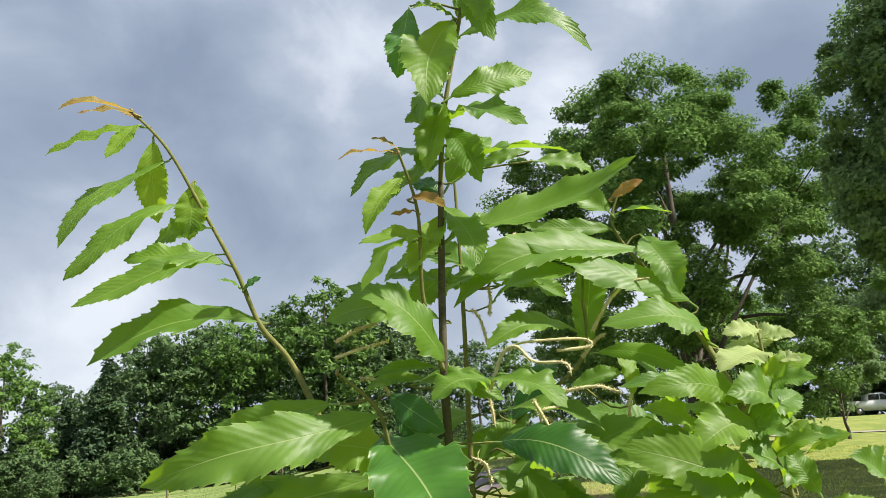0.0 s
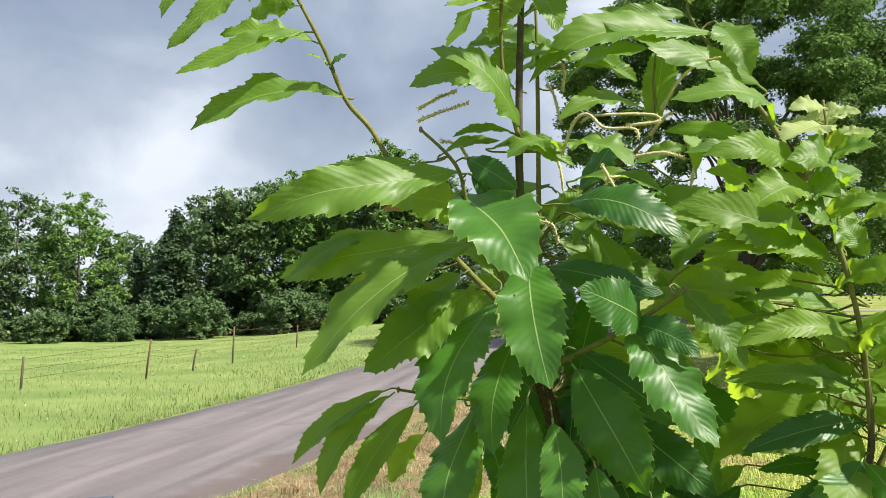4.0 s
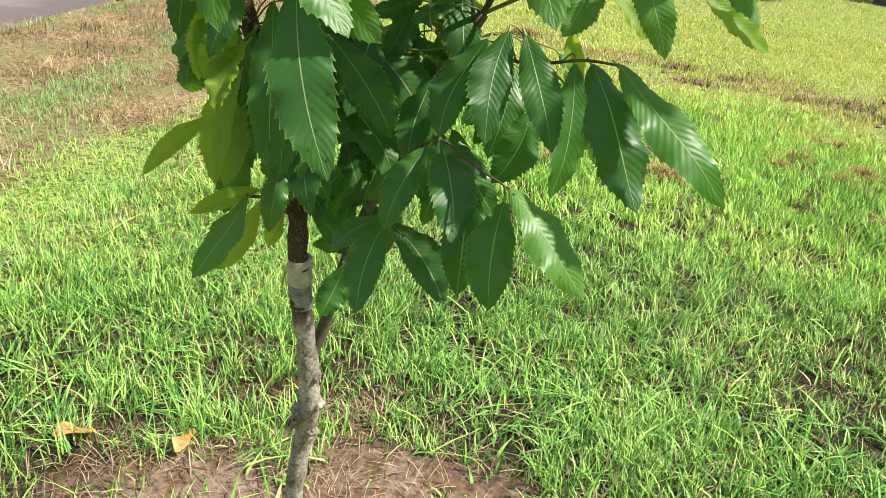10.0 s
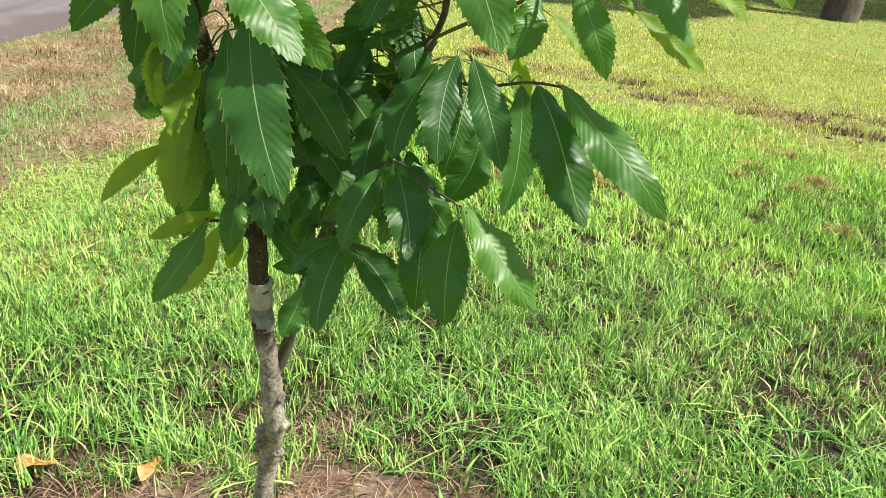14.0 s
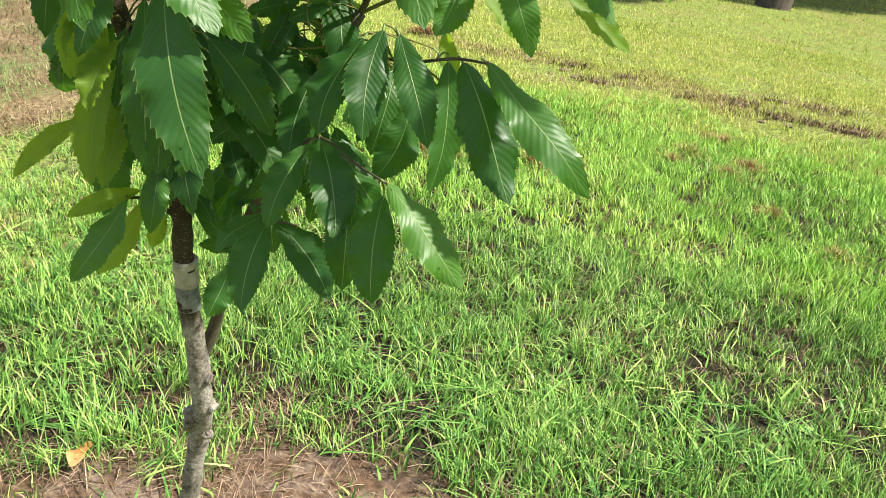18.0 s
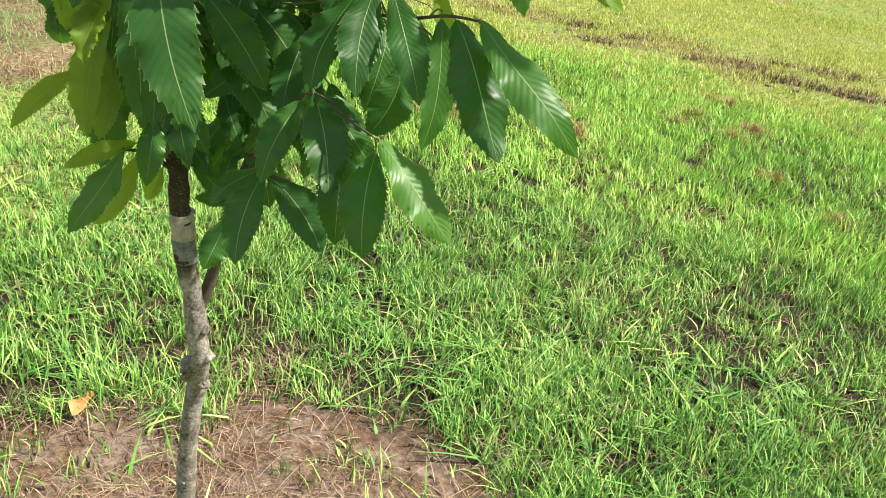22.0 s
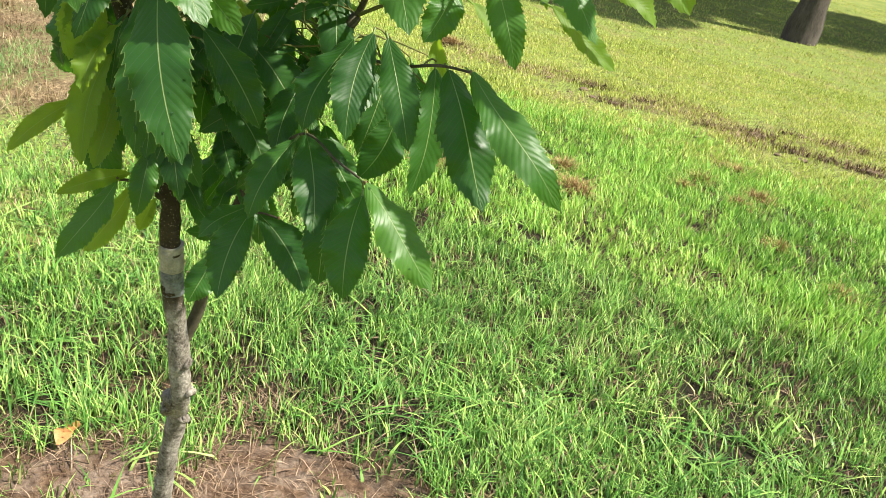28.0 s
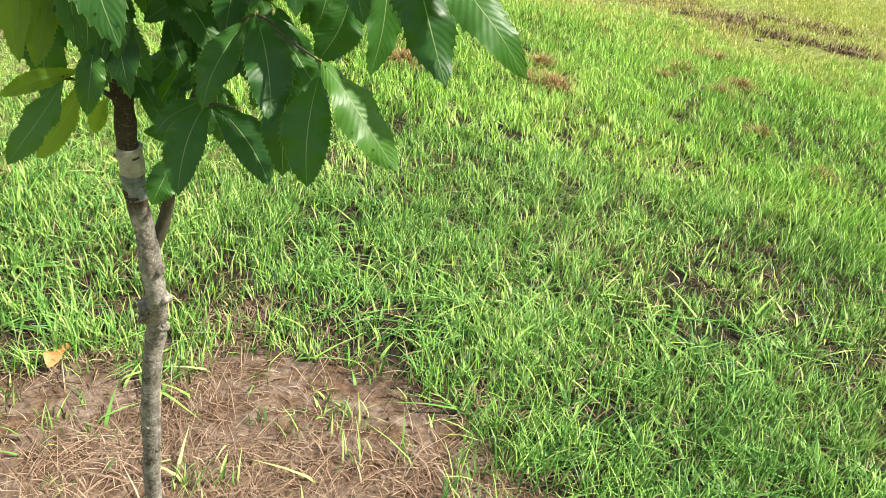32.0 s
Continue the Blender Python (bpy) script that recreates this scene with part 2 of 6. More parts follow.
LITTER = blade_material("soil_litter", [(0.0, (0.06, 0.036, 0.024)), (0.4, (0.27, 0.175, 0.115)), (0.75, (0.50, 0.375, 0.255)), (1.0, (0.66, 0.56, 0.41))], 0.8, 0.1)
THATCH = blade_material("damp_thatch", [(0.0, (0.065, 0.042, 0.026)), (0.5, (0.22, 0.148, 0.085)), (1.0, (0.42, 0.30, 0.18))], 0.8, 0.1)
VERGE = blade_material("verge_blades", [(0.0, (0.15, 0.29, 0.09)), (0.5, (0.27, 0.46, 0.15)), (0.85, (0.42, 0.56, 0.21)), (1.0, (0.54, 0.44, 0.26))])
STRAW = blade_material("dry_blades", [(0.0, (0.05, 0.032, 0.017)), (0.3, (0.18, 0.118, 0.06)), (0.65, (0.38, 0.28, 0.15)), (1.0, (0.62, 0.52, 0.32))], 0.7, 0.15, 1.7, 1.7)
MEADOW = blade_material("meadow_blades", [(0.0, (0.09, 0.16, 0.04)), (0.45, (0.18, 0.265, 0.075)), (1.0, (0.36, 0.38, 0.17))], 0.6, 0.35, 1.1, 0.5)
OAK_LEAF = crown_material("oak_leaves", (0.088, 0.17, 0.044), (0.17, 0.28, 0.074), 0.33)
ELM_LEAF = crown_material("dark_leaves", (0.125, 0.205, 0.085), (0.25, 0.36, 0.15), 0.45)
# distance haze is mixed into the far wood's green: paler, bluer, less contrast
WOOD_LEAF = crown_material("hazy_wood_leaves", (0.075, 0.130, 0.056), (0.120, 0.190, 0.074), 0.32)
CEDAR_LEAF = crown_material("cedar_sprays", (0.040, 0.075, 0.042), (0.080, 0.13, 0.060), 0.15)
OAK_BARK = bark_material("oak_bark", (0.035, 0.03, 0.025), (0.13, 0.11, 0.09))


# ---- mesh tools ----
def mesh_of(name, bm, mat, smooth=True):
    me = bpy.data.meshes.new(name)
    bm.to_mesh(me)
    bm.free()
    if smooth:
        me.polygons.foreach_set("use_smooth", [True] * len(me.polygons))
    me.materials.append(mat)
    return me


def part(name, bm, mat, parent=None, label="", smooth=True):
    ob = new(name, mesh_of(name, bm, mat, smooth))
    if parent is not None:
        ob.parent = parent
    if label:
        ob["label"] = label
    return ob


def thing(name, where=(0, 0, 0), turn=0.0, **tags):
    ob = new(name)
    ob.empty_display_size = 0.1
    ob.matrix_world = Matrix.Translation(where) @ Matrix.Rotation(radians(turn), 4, "Z")
    return tagged(ob, **tags)


def tube(bm, points, radii, sides=8, cap=True):
    """A swept round bar along points."""
    points = [Vector(p) for p in points]
    rings = []
    for i, p in enumerate(points):
        way = (points[min(i + 1, len(points) - 1)] - points[max(i - 1, 0)]).normalized()
        a = way.cross(Vector((0.31, 0.95, 0.05))).normalized()
        b = way.cross(a)
        rings.append([bm.verts.new(p + float(radii[i]) * (math.cos(k * math.tau / sides) * a + math.sin(k * math.tau / sides) * b)) for k in range(sides)])
    for r, s in zip(rings, rings[1:]):
        for k in range(sides):
            bm.faces.new((r[k], r[(k + 1) % sides], s[(k + 1) % sides], s[k]))
    if cap:
        bm.faces.new(rings[0][::-1])
        bm.faces.new(rings[-1])


def glide(points, steps):
    """Points of a smooth curve through the given ones."""
    points = [Vector(p) for p in points]
    out = []
    for i in range(len(points) - 1):
        p0, p1, p2, p3 = points[max(i - 1, 0)], points[i], points[i + 1], points[min(i + 2, len(points) - 1)]
        for k in range(steps):
            t = k / steps
            out.append(0.5 * (2 * p1 + (p2 - p0) * t + (2 * p0 - 5 * p1 + 4 * p2 - p3) * t * t + (3 * p1 - p0 - 3 * p2 + p3) * t ** 3))
    return out + [points[-1]]


def box(bm, size, at=(0, 0, 0), bevel=0.0):
    made = bmesh.ops.create_cube(bm, size=1.0, matrix=Matrix.Translation(at) @ Matrix.Diagonal((*size, 1)))
    if bevel:
        edges = list({e for v in made["verts"] for e in v.link_edges})
        bmesh.ops.bevel(bm, geom=edges, offset=bevel, segments=2, affect="EDGES")


def raw_mesh(name, verts, faces, mat, uvs=None):
    """A mesh from arrays, all faces with the same number of corners; uvs per vertex."""
    me = bpy.data.meshes.new(name)
    k = faces.shape[1]
    me.vertices.add(len(verts))
    me.vertices.foreach_set("co", np.ascontiguousarray(verts, dtype=np.float32).ravel())
    me.loops.add(faces.size)
    me.loops.foreach_set("vertex_index", np.ascontiguousarray(faces, dtype=np.int32).ravel())
    me.polygons.add(len(faces))
    me.polygons.foreach_set("loop_start", np.arange(0, faces.size, k, dtype=np.int32))
    me.polygons.foreach_set("loop_total", np.full(len(faces), k, dtype=np.int32))
    me.polygons.foreach_set("use_smooth", np.ones(len(faces), dtype=bool))
    me.update(calc_edges=True)
    if uvs is not None:
        layer = me.uv_layers.new(name="UVMap")
        layer.data.foreach_set("uv", np.ascontiguousarray(uvs[faces.ravel()], dtype=np.float32).ravel())
    me.materials.append(mat)
    return me


# ---- ground ----
EYE_X, EYE_Y = 0.3, 0.7     # the middle of the lawn's level part


def height(x, y):
    """The lawn is level round the young tree, and rises gently away to the wood's end of the lane."""
    x, y = np.asarray(x, float) - EYE_X, np.asarray(y, float) - EYE_Y
    r = np.hypot(x, y)
    az = np.degrees(np.arctan2(x, y))
    side = np.clip((az + 30) / 34, 0, 1) * np.clip((150 - az) / 60, 0, 1)
    side = side * side * (3 - 2 * side)
    far = np.where(r > 14, r - 12, np.maximum(r - 10, 0) ** 2 / 8)
    return 0.049 * np.minimum(far, 46 + 0.1 * far) * side


def axis(near, far, step):
    out = list(np.arange(-near, near + 1e-6, step))
    d, s = near, step
    while d < far:
        s *= 1.22
        d += s
        out += [d, -d]
    return np.array(sorted(out))


gx, gy = axis(9, 900, 0.3), axis(9, 900, 0.3) + 5.0
X, Y = np.meshgrid(gx, gy)
rough_ground = np.array([[noise.noise(Vector((a * 1.3, b * 1.3, 0.0))) for a in gx] for b in gy])
Z = height(X, Y) + 0.012 * rough_ground * (np.hypot(X, Y) < 12) - 0.012
ids = np.arange(X.size).reshape(X.shape)
quads = np.stack([ids[:-1, :-1], ids[:-1, 1:], ids[1:, 1:], ids[1:, :-1]], -1).reshape(-1, 4)
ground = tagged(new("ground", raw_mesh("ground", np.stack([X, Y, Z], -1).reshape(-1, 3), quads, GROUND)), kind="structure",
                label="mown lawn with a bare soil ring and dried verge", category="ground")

# the lane: straight past the tree, then bending to the right up the rise
LANE = glide([(-5.4, -60, 0), (-5.35, -20, 0), (-5.25, 3, 0), (-4.95, 7, 0), (-4.5, 11, 0), (-4.3, 15, 0), (-3.5, 23, 0), (-0.2, 30.5, 0), (3.8, 38, 0), (9.5, 54, 0), (18, 78, 0), (30, 120, 0)], 14)
bm = bmesh.new()
rows = []
for i, p in enumerate(LANE):
    way = (LANE[min(i + 1, len(LANE) - 1)] - LANE[max(i - 1, 0)]).normalized()
    side = Vector((way.y, -way.x, 0))
    row = []
    for k in (-1.9, -1.84, -1.2, -0.5, 0.5, 1.2, 1.84, 1.9):
        q = p + side * (k + 0.05 * noise.noise(p * 0.9 + side * k))
        crown = 0.035 - 0.012 * abs(k) if abs(k) < 1.87 else -0.06
        row.append(bm.verts.new((q.x, q.y, float(height(q.x, q.y)) + crown)))
    rows.append(row)
for a, b in zip(rows, rows[1:]):
    for k in range(len(a) - 1):
        bm.faces.new((a[k], a[k + 1], b[k + 1], b[k]))
tagged(part("road", bm, ROAD), kind="structure", label="narrow worn grey asphalt country lane", category="road")


# ---- big trees ----
def crown_arrays(rng, centres, spread, count, size, flat_ratio=0.62):
    """Small folded leaves, most of them near the skin of round clumps."""
    which = rng.integers(0, len(centres), count)
    way = rng.normal(0, 1, (count, 3))
    way /= np.linalg.norm(way, axis=1)[:, None]
    squash = rng.uniform(0.55, 1.25, (len(centres), 3)) * (1, 1, flat_ratio)
    reach = np.minimum(np.abs(rng.normal(0.74, 0.26, count)), rng.uniform(0.85, 1.15, count))
    reach = reach * np.where(rng.random(count) < 0.14, rng.uniform(1.0, 1.35, count), 1.0)
    at = centres[which] + way * (spread[which] * reach)[:, None] * squash[which]
    face = way * 0.7 + rng.normal(0, 0.42, (count, 3)) + (0, 0, 0.7)
    face /= np.linalg.norm(face, axis=1)[:, None]
    a = np.cross(face, rng.normal(0, 1, (count, 3)))
    a /= np.linalg.norm(a, axis=1)[:, None]
    b = np.cross(face, a)
    s = size * rng.uniform(0.6, 1.4, count)[:, None]
    up = face * s * 0.3
    verts = np.stack([at - a * s * 0.55, at + a * s * 0.55, at + b * s * 1.35 + up], 1).reshape(-1, 3)
    return verts, np.arange(count * 3).reshape(-1, 3)


def tree(name, seed, height_m, radius, low, trunk_r, leaf_mat, count, size, clumps=60, shape="round", lean=0.0, label="", category="tree", group="", limbs=0, clump=0.2):
    """A tapered trunk with limbs, and a crown of leaf clumps with gaps and an uneven outline. low: the crown's lower edge."""
    rng = np.random.default_rng(seed)
    ob = thing(name, label=label, category=category, group=group)
    mid, half = low + (height_m - low) * 0.46, (height_m - low) * 0.54
    centres = []
    while len(centres) < clumps:
        u = rng.uniform(-0.86, 1)
        wide = 1.02 - 0.5 * (u + 1) if shape == "cone" else math.sqrt(max(0.0, 1 - abs(u) ** 2.1))
        t = rng.uniform(0, math.tau)
        skin = rng.uniform(0.25, 1.0) ** 0.4
        lump = 0.93 + 0.07 * math.sin(3 * t + seed) + 0.06 * math.sin(5 * t + 2 * seed + 3 * u)
        r = (radius * (1 - clump * 0.5)) * wide * skin * lump
        centres.append((r * math.cos(t) + lean * (u + 1), r * math.sin(t), mid + half * (1 - clump * 0.35) * u * (skin if u > 0.4 else 1.0) * (0.95 + 0.07 * math.sin(2 * t + seed))))
    centres = np.array(centres)
    # no clump hangs apart from the rest
    gaps = np.sort(np.linalg.norm(centres[:, None] - centres[None], axis=2), axis=1)[:, 3]
    centres = centres[gaps < 2.1 * radius * clump]
    clumps = len(centres)
    spread = rng.uniform(0.55, 1.2, clumps) * radius * clump
    bm = bmesh.new()
    fork = max(low * 0.95, height_m * 0.16)
    bow = [(0, 0, -0.3), (0.02 * radius, 0, fork * 0.4), (-0.02 * radius, 0.02 * radius, fork), (lean, 0, mid), (lean * 1.7, 0, mid + half * 0.72)]
    line = glide(bow, 5)
    tube(bm, line, [trunk_r * (1.45 if i == 0 else 1.12 if i < 3 else 1.0 - 0.9 * i / len(line)) for i in range(len(line))], 10)
    trunk = part("trunk", bm, OAK_BARK, ob)
    for c in centres[: limbs]:
        c = Vector(c)
        start = line[min(len(line) - 1, 9 + int(rng.integers(0, 7)))].copy()
        start.z = min(start.z, max(fork, c.z - 0.5))
        bend = start.lerp(c, 0.5) + Vector(rng.normal(0, 0.06, 3)) * radius + Vector((0, 0, 0.05 * radius))
        bm = bmesh.new()
        tube(bm, glide([start, bend, c], 4), [trunk_r * v for v in np.linspace(0.30, 0.04, 9)], 6, False)
        part("limb", bm, OAK_BARK, ob)
    v, f = crown_arrays(rng, centres, spread, count, size)
    crown = new("crown", raw_mesh("crown", v, f, leaf_mat))
    crown.parent = ob
    return ob


def polar(az, r):
    return EYE_X + r * math.sin(radians(az)), EYE_Y + r * math.cos(radians(az))


def ground_pose(x, y, turn=0.0, scale=1.0, sink=0.0):
    return Matrix.Translation((x, y, float(height(x, y)) - sink)) @ Matrix.Rotation(radians(turn), 4, "Z") @ Matrix.Scale(scale, 4)


def put(ob, az, r, turn=0.0, scale=1.0):
    ob.matrix_world = ground_pose(*polar(az, r), turn, scale)
    return ob


put(tree("oak_tree", 3, 15.3, 8.0, 1.4, 0.40, OAK_LEAF, 300000, 0.082, 520, lean=-0.2, label="broad spreading green oak beside the lane", limbs=24, clump=0.092), 11.7, 31.0, 40)
put(tree("shade_tree", 11, 12.2, 3.6, 4.2, 0.33, ELM_LEAF, 190000, 0.072, 380, lean=0.55, label="tall dark green shade tree on the lawn", limbs=26, clump=0.15), 29.8, 18.8, -15)
put(tree("shade_tree", 15, 13.5, 5.4, 4.2, 0.36, ELM_LEAF, 60000, 0.15, 420, label="broad dark green shade tree at the lawn's side", limbs=14, clump=0.15), 39.5, 25.6, 60)
put(tree("yard_tree", 27, 13.0, 6.0, 3.6, 0.55, ELM_LEAF, 60000, 0.15, 300, label="big dark yard tree beside the parked pickup", limbs=14, clump=0.15), 26.5, 72.0, 30)
put(tree("yard_tree", 21, 5.4, 2.0, 0.9, 0.09, ELM_LEAF, 20000, 0.09, 60, label="small dark green multi-limbed yard tree", limbs=16, clump=0.24), 20.4, 38.0)
put(tree("yard_tree", 23, 8.5, 4.2, 0.9, 0.14, OAK_LEAF, 30000, 0.10, 70, label="rounded green yard tree by the far driveway", limbs=8), 14.5, 52.0)

WOOD = "trees of the far wood"
kinds = [
    tree("wood_tree", 31, 12.5, 4.6, -0.4, 0.25, WOOD_LEAF, 9500, 0.20, 280, label="leafy green tree at the edge of the far wood", group=WOOD, clump=0.15),
    tree("wood_tree", 32, 11.0, 4.2, -0.4, 0.22, WOOD_LEAF, 9500, 0.20, 260, label="leafy green tree at the edge of the far wood", group=WOOD, clump=0.15),
    tree("wood_tree", 33, 13.5, 4.4, -0.2, 0.25, OAK_LEAF, 9500, 0.20, 280, label="leafy green tree at the edge of the far wood", group=WOOD, clump=0.15),
    tree("cedar_tree", 34, 9.0, 3.0, -0.4, 0.2, CEDAR_LEAF, 10500, 0.17, 200, shape="cone", label="dark conical cedar at the edge of the far wood", group=WOOD),
]
# azimuth, distance, kind, scale: the skyline of the wood beyond the meadow
for row in ("-62 60 0 1.0", "-55 58 1 1.0", "-48 60 2 .9", "-42 58 1 .95", "-38.2 59 0 .86", "-34.6 58 2 .80", "-31 60 3 .7", "-28.6 58 3 1.02",
            "-26.2 60 0 .92", "-23.6 59 1 1.08", "-20.3 58 2 .93", "-17.4 60 0 1.05", "-14.2 57 2 1.08", "-11.6 60 1 1.15", "-9 62 0 .86", "-6 66 1 .75",
            "-3.4 70 0 .75", "-1 72 2 .7", "2.5 74 1 .85", "6 76 0 .9", "10 80 2 .9", "15 86 1 1.1", "19.5 84 0 1.2", "24 88 2 1.2", "29 90 1 1.3", "34 92 0 1.3", "39 94 2 1.3", "45 95 1 1.3", "52 95 0 1.3",
            "28 99 1 2.0", "29.5 93 0 2.1", "34 90 2 2.0", "20.5 92 0 1.7", "-33 66 3 .9", "-25 66 3 1.2", "-20 68 1 1.1", "-15 67 0 1.1", "-29.5 64 1 .7", "-37 66 1 .75", "-35 74 3 .8", "-31.5 73 0 .75", "-27 72 1 1.0", "-22 74 0 1.15", "-17.5 73 1 1.15", "-12.5 72 0 1.2", "-8 74 1 1.0", "-41 72 0 .9"):
    az, r, k, s = (float(v) for v in row.split())
    o = copy_thing(kinds[int(k)], Matrix.Identity(4))
    o.matrix_world = ground_pose(*polar(az, r), az * 37 % 360, s)
bush = tree("bush", 41, 3.4, 2.6, -0.5, 0.06, WOOD_LEAF, 6000, 0.17, 120, label="dense green bush at the foot of the wood", category="bush", group="bushes along the wood")
for i in range(38):
    az = -58 + 2.6 * i + 0.9 * math.sin(5 * i) + (18 if i > 21 else 0)
    o = bush if i == 0 else copy_thing(bush, Matrix.Identity(4))
    o.matrix_world = ground_pose(*polar(az, (54.5 if i < 22 else 90) + 1.5 * math.sin(3 * i)), 47 * i, (0.75 if i < 22 else 1.2) + 0.25 * math.sin(2.3 * i))
for o in kinds:
    o.matrix_world = ground_pose(*polar(-70 - 7 * kinds.index(o), 60))


# ---- grass ----
def blades(rng, xy, tall, wide, mat, name, lean=0.45, sections=3, turn=None):
    """Bent blades with a tip; xy: places. sections: quads along a blade."""
    count = len(xy)
    z = height(xy[:, 0], xy[:, 1]) - 0.015
    t = rng.uniform(0, math.tau, count) if turn is None else turn + rng.normal(0, 0.9, count)
    way = np.stack([np.cos(t), np.sin(t)], -1)
    side = np.stack([-np.sin(t), np.cos(t)], -1)
    h = tall * rng.uniform(0.45, 1.25, count)
    w = wide * rng.uniform(0.6, 1.3, count)
    out = h * np.abs(rng.normal(0.0, lean, count)) + 0.15 * h
    verts, uvs = [], []
    for k in range(sections + 1):
        v = k / sections
        mid = xy + way * (out * v ** 1.8)[:, None]
        zz = z + h * (v - 0.28 * v * v * np.minimum(out / h, 1.5))
        ww = w * (1 - v ** 2.2) * 0.5
        for s in (-1, 1) if k < sections else (0,):
            verts.append(np.concatenate([mid + side * (ww * s)[:, None], zz[:, None]], 1))
            uvs.append(np.stack([np.full(count, 0.5 + 0.5 * s), np.full(count, v)], -1))
    per = len(verts)
    verts, uvs = np.stack(verts, 1).reshape(-1, 3), np.stack(uvs, 1).reshape(-1, 2)
    base = np.arange(count)[:, None] * per
    tris = []
    for k in range(sections - 1):
        a = 2 * k
        tris += [(a, a + 1, a + 3), (a, a + 3, a + 2)]
    tris.append((2 * sections - 2, 2 * sections - 1, 2 * sections))
    faces = np.concatenate([base + t for t in tris])
    return tagged(new(name, raw_mesh(name, verts, faces, mat, uvs)), kind="stuff")


def bare(xy):
    """How bare the soil ring is at these places, 0 to 1."""
    r = np.hypot(xy[:, 0] - 0.30, xy[:, 1] - 1.72)
    r = r + np.array([0.30 * noise.noise(Vector((x * 4, y * 4, 3.0))) + 0.22 * noise.noise(Vector((x * 11, y * 11, 6.0))) + 0.22 * noise.noise(Vector((x * 1.7, y * 1.7, 8.0))) for x, y in xy])
    return np.clip((1.06 - r) / 0.2, 0, 1)


def fan(rng, count, r0, r1, a0, a1, power=1.0):
    r = r0 + (r1 - r0) * rng.uniform(0, 1, count) ** power
    a = np.radians(rng.uniform(a0, a1, count))
    return np.stack([EYE_X + r * np.sin(a), EYE_Y + r * np.cos(a)], -1)


def keep(rng, xy, share):
    return xy[rng.random(len(xy)) < share]


def wobble(xy, scale, seed):
    return np.array([noise.noise(Vector((x * scale, y * scale, seed))) for x, y in xy])


CREEPING = blade_material("creeping_blades", [(0.0, (0.05, 0.15, 0.03)), (0.5, (0.15, 0.34, 0.07)), (1.0, (0.32, 0.52, 0.14))], 0.38, 0.14)
rng = np.random.default_rng(5)
def scraped(xy):
    """Little grass is left on the line where the blade scraped."""
    off = (xy[:, 1] + 0.42 * xy[:, 0] - 10.3 + 0.8 * wobble(xy, 0.8, 62.0)) / 0.42
    return 1 - 0.45 * np.exp(-off * off * 0.5) * np.clip(0.6 + 2.0 * wobble(xy, 1.6, 61.0), 0, 1) * np.clip((xy[:, 0] - 1.5) / 2, 0, 1)


# the unmown part round the tree stands in tufts, and fades out where the mower went
def tufts(rng, count, r0, r1, per, tall, wide, mat, name, sections, power, full):
    seeds = fan(rng, count, r0, r1, -50, 75, power)
    edge = np.clip((9.4 + 0.9 * wobble(seeds, 0.8, 1.0) - seeds[:, 1] - 0.42 * seeds[:, 0]) / 1.5, 0.0, 1)
    thin = np.clip(full + 0.9 * wobble(seeds, 2.3, 5.0) + 1.3 * wobble(seeds, 9.0, 9.0), 0.04, 1) * scraped(seeds)
    seeds = keep(rng, seeds, edge * thin * (1 - 0.97 * bare(seeds)) * np.clip((seeds[:, 0] - 0.2 * (np.minimum(seeds[:, 1], 11) - 5) + 1.05 + 0.5 * wobble(seeds, 1.1, 2.0)) / 1.2, 0, 1))
    xy = np.repeat(seeds, per, axis=0)
    xy = xy + rng.normal(0, 1, xy.shape) * 0.024
    tall = np.repeat(tall * (1 + 0.45 * wobble(seeds, 1.2, 7.0)), per)
    turn = np.repeat(rng.uniform(0, math.tau, len(seeds)), per)
    return tagged(blades(rng, xy, tall, wide, mat, name, lean=0.5, sections=sections, turn=turn), label="bright green lawn grass grown a few inches long", category="grass")


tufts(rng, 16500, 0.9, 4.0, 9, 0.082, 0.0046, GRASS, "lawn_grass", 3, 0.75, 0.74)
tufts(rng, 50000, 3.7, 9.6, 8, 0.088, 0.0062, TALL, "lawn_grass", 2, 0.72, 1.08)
# broad low blades and dead thatch between the tufts
xy = fan(rng, 15000, 0.9, 5.0, -45, 70, 0.8)
xy = keep(rng, xy, (1 - 0.9 * bare(xy)) * (xy[:, 0] > -0.9) * np.clip(0.4 + 1.4 * wobble(xy, 1.6, 21.0), 0, 1))
tagged(blades(rng, xy, 0.075, 0.0095, GRASS, "lawn_grass", lean=1.3), label="broader bent grass blades among the lawn", category="grass")
xy = fan(rng, 16000, 0.9, 6.0, -45, 70, 0.8)
xy = keep(rng, xy, (1 - bare(xy)) * (xy[:, 0] > -0.9) * np.clip(0.35 + 1.6 * wobble(xy, 1.4, 27.0), 0.05, 1))
tagged(blades(rng, xy, 0.075, 0.0042, LITTER, "dead_grass", lean=0.8), label="tan dead blades standing among the green lawn", category="dry grass")
xy = fan(rng, 60000, 0.9, 8.0, -45, 72, 0.8)
xy = keep(rng, xy, (1 - 0.7 * bare(xy)) * (xy[:, 0] > -1.1) * np.clip(0.42 + 1.3 * wobble(xy, 1.9, 33.0), 0.08, 1) * (np.hypot(xy[:, 0], xy[:, 1]) < 6.5))
tagged(blades(rng, xy, 0.045, 0.0042, LITTER, "lawn_thatch", lean=2.4, sections=2), label="brown dead thatch under the lawn grass", category="dry grass")
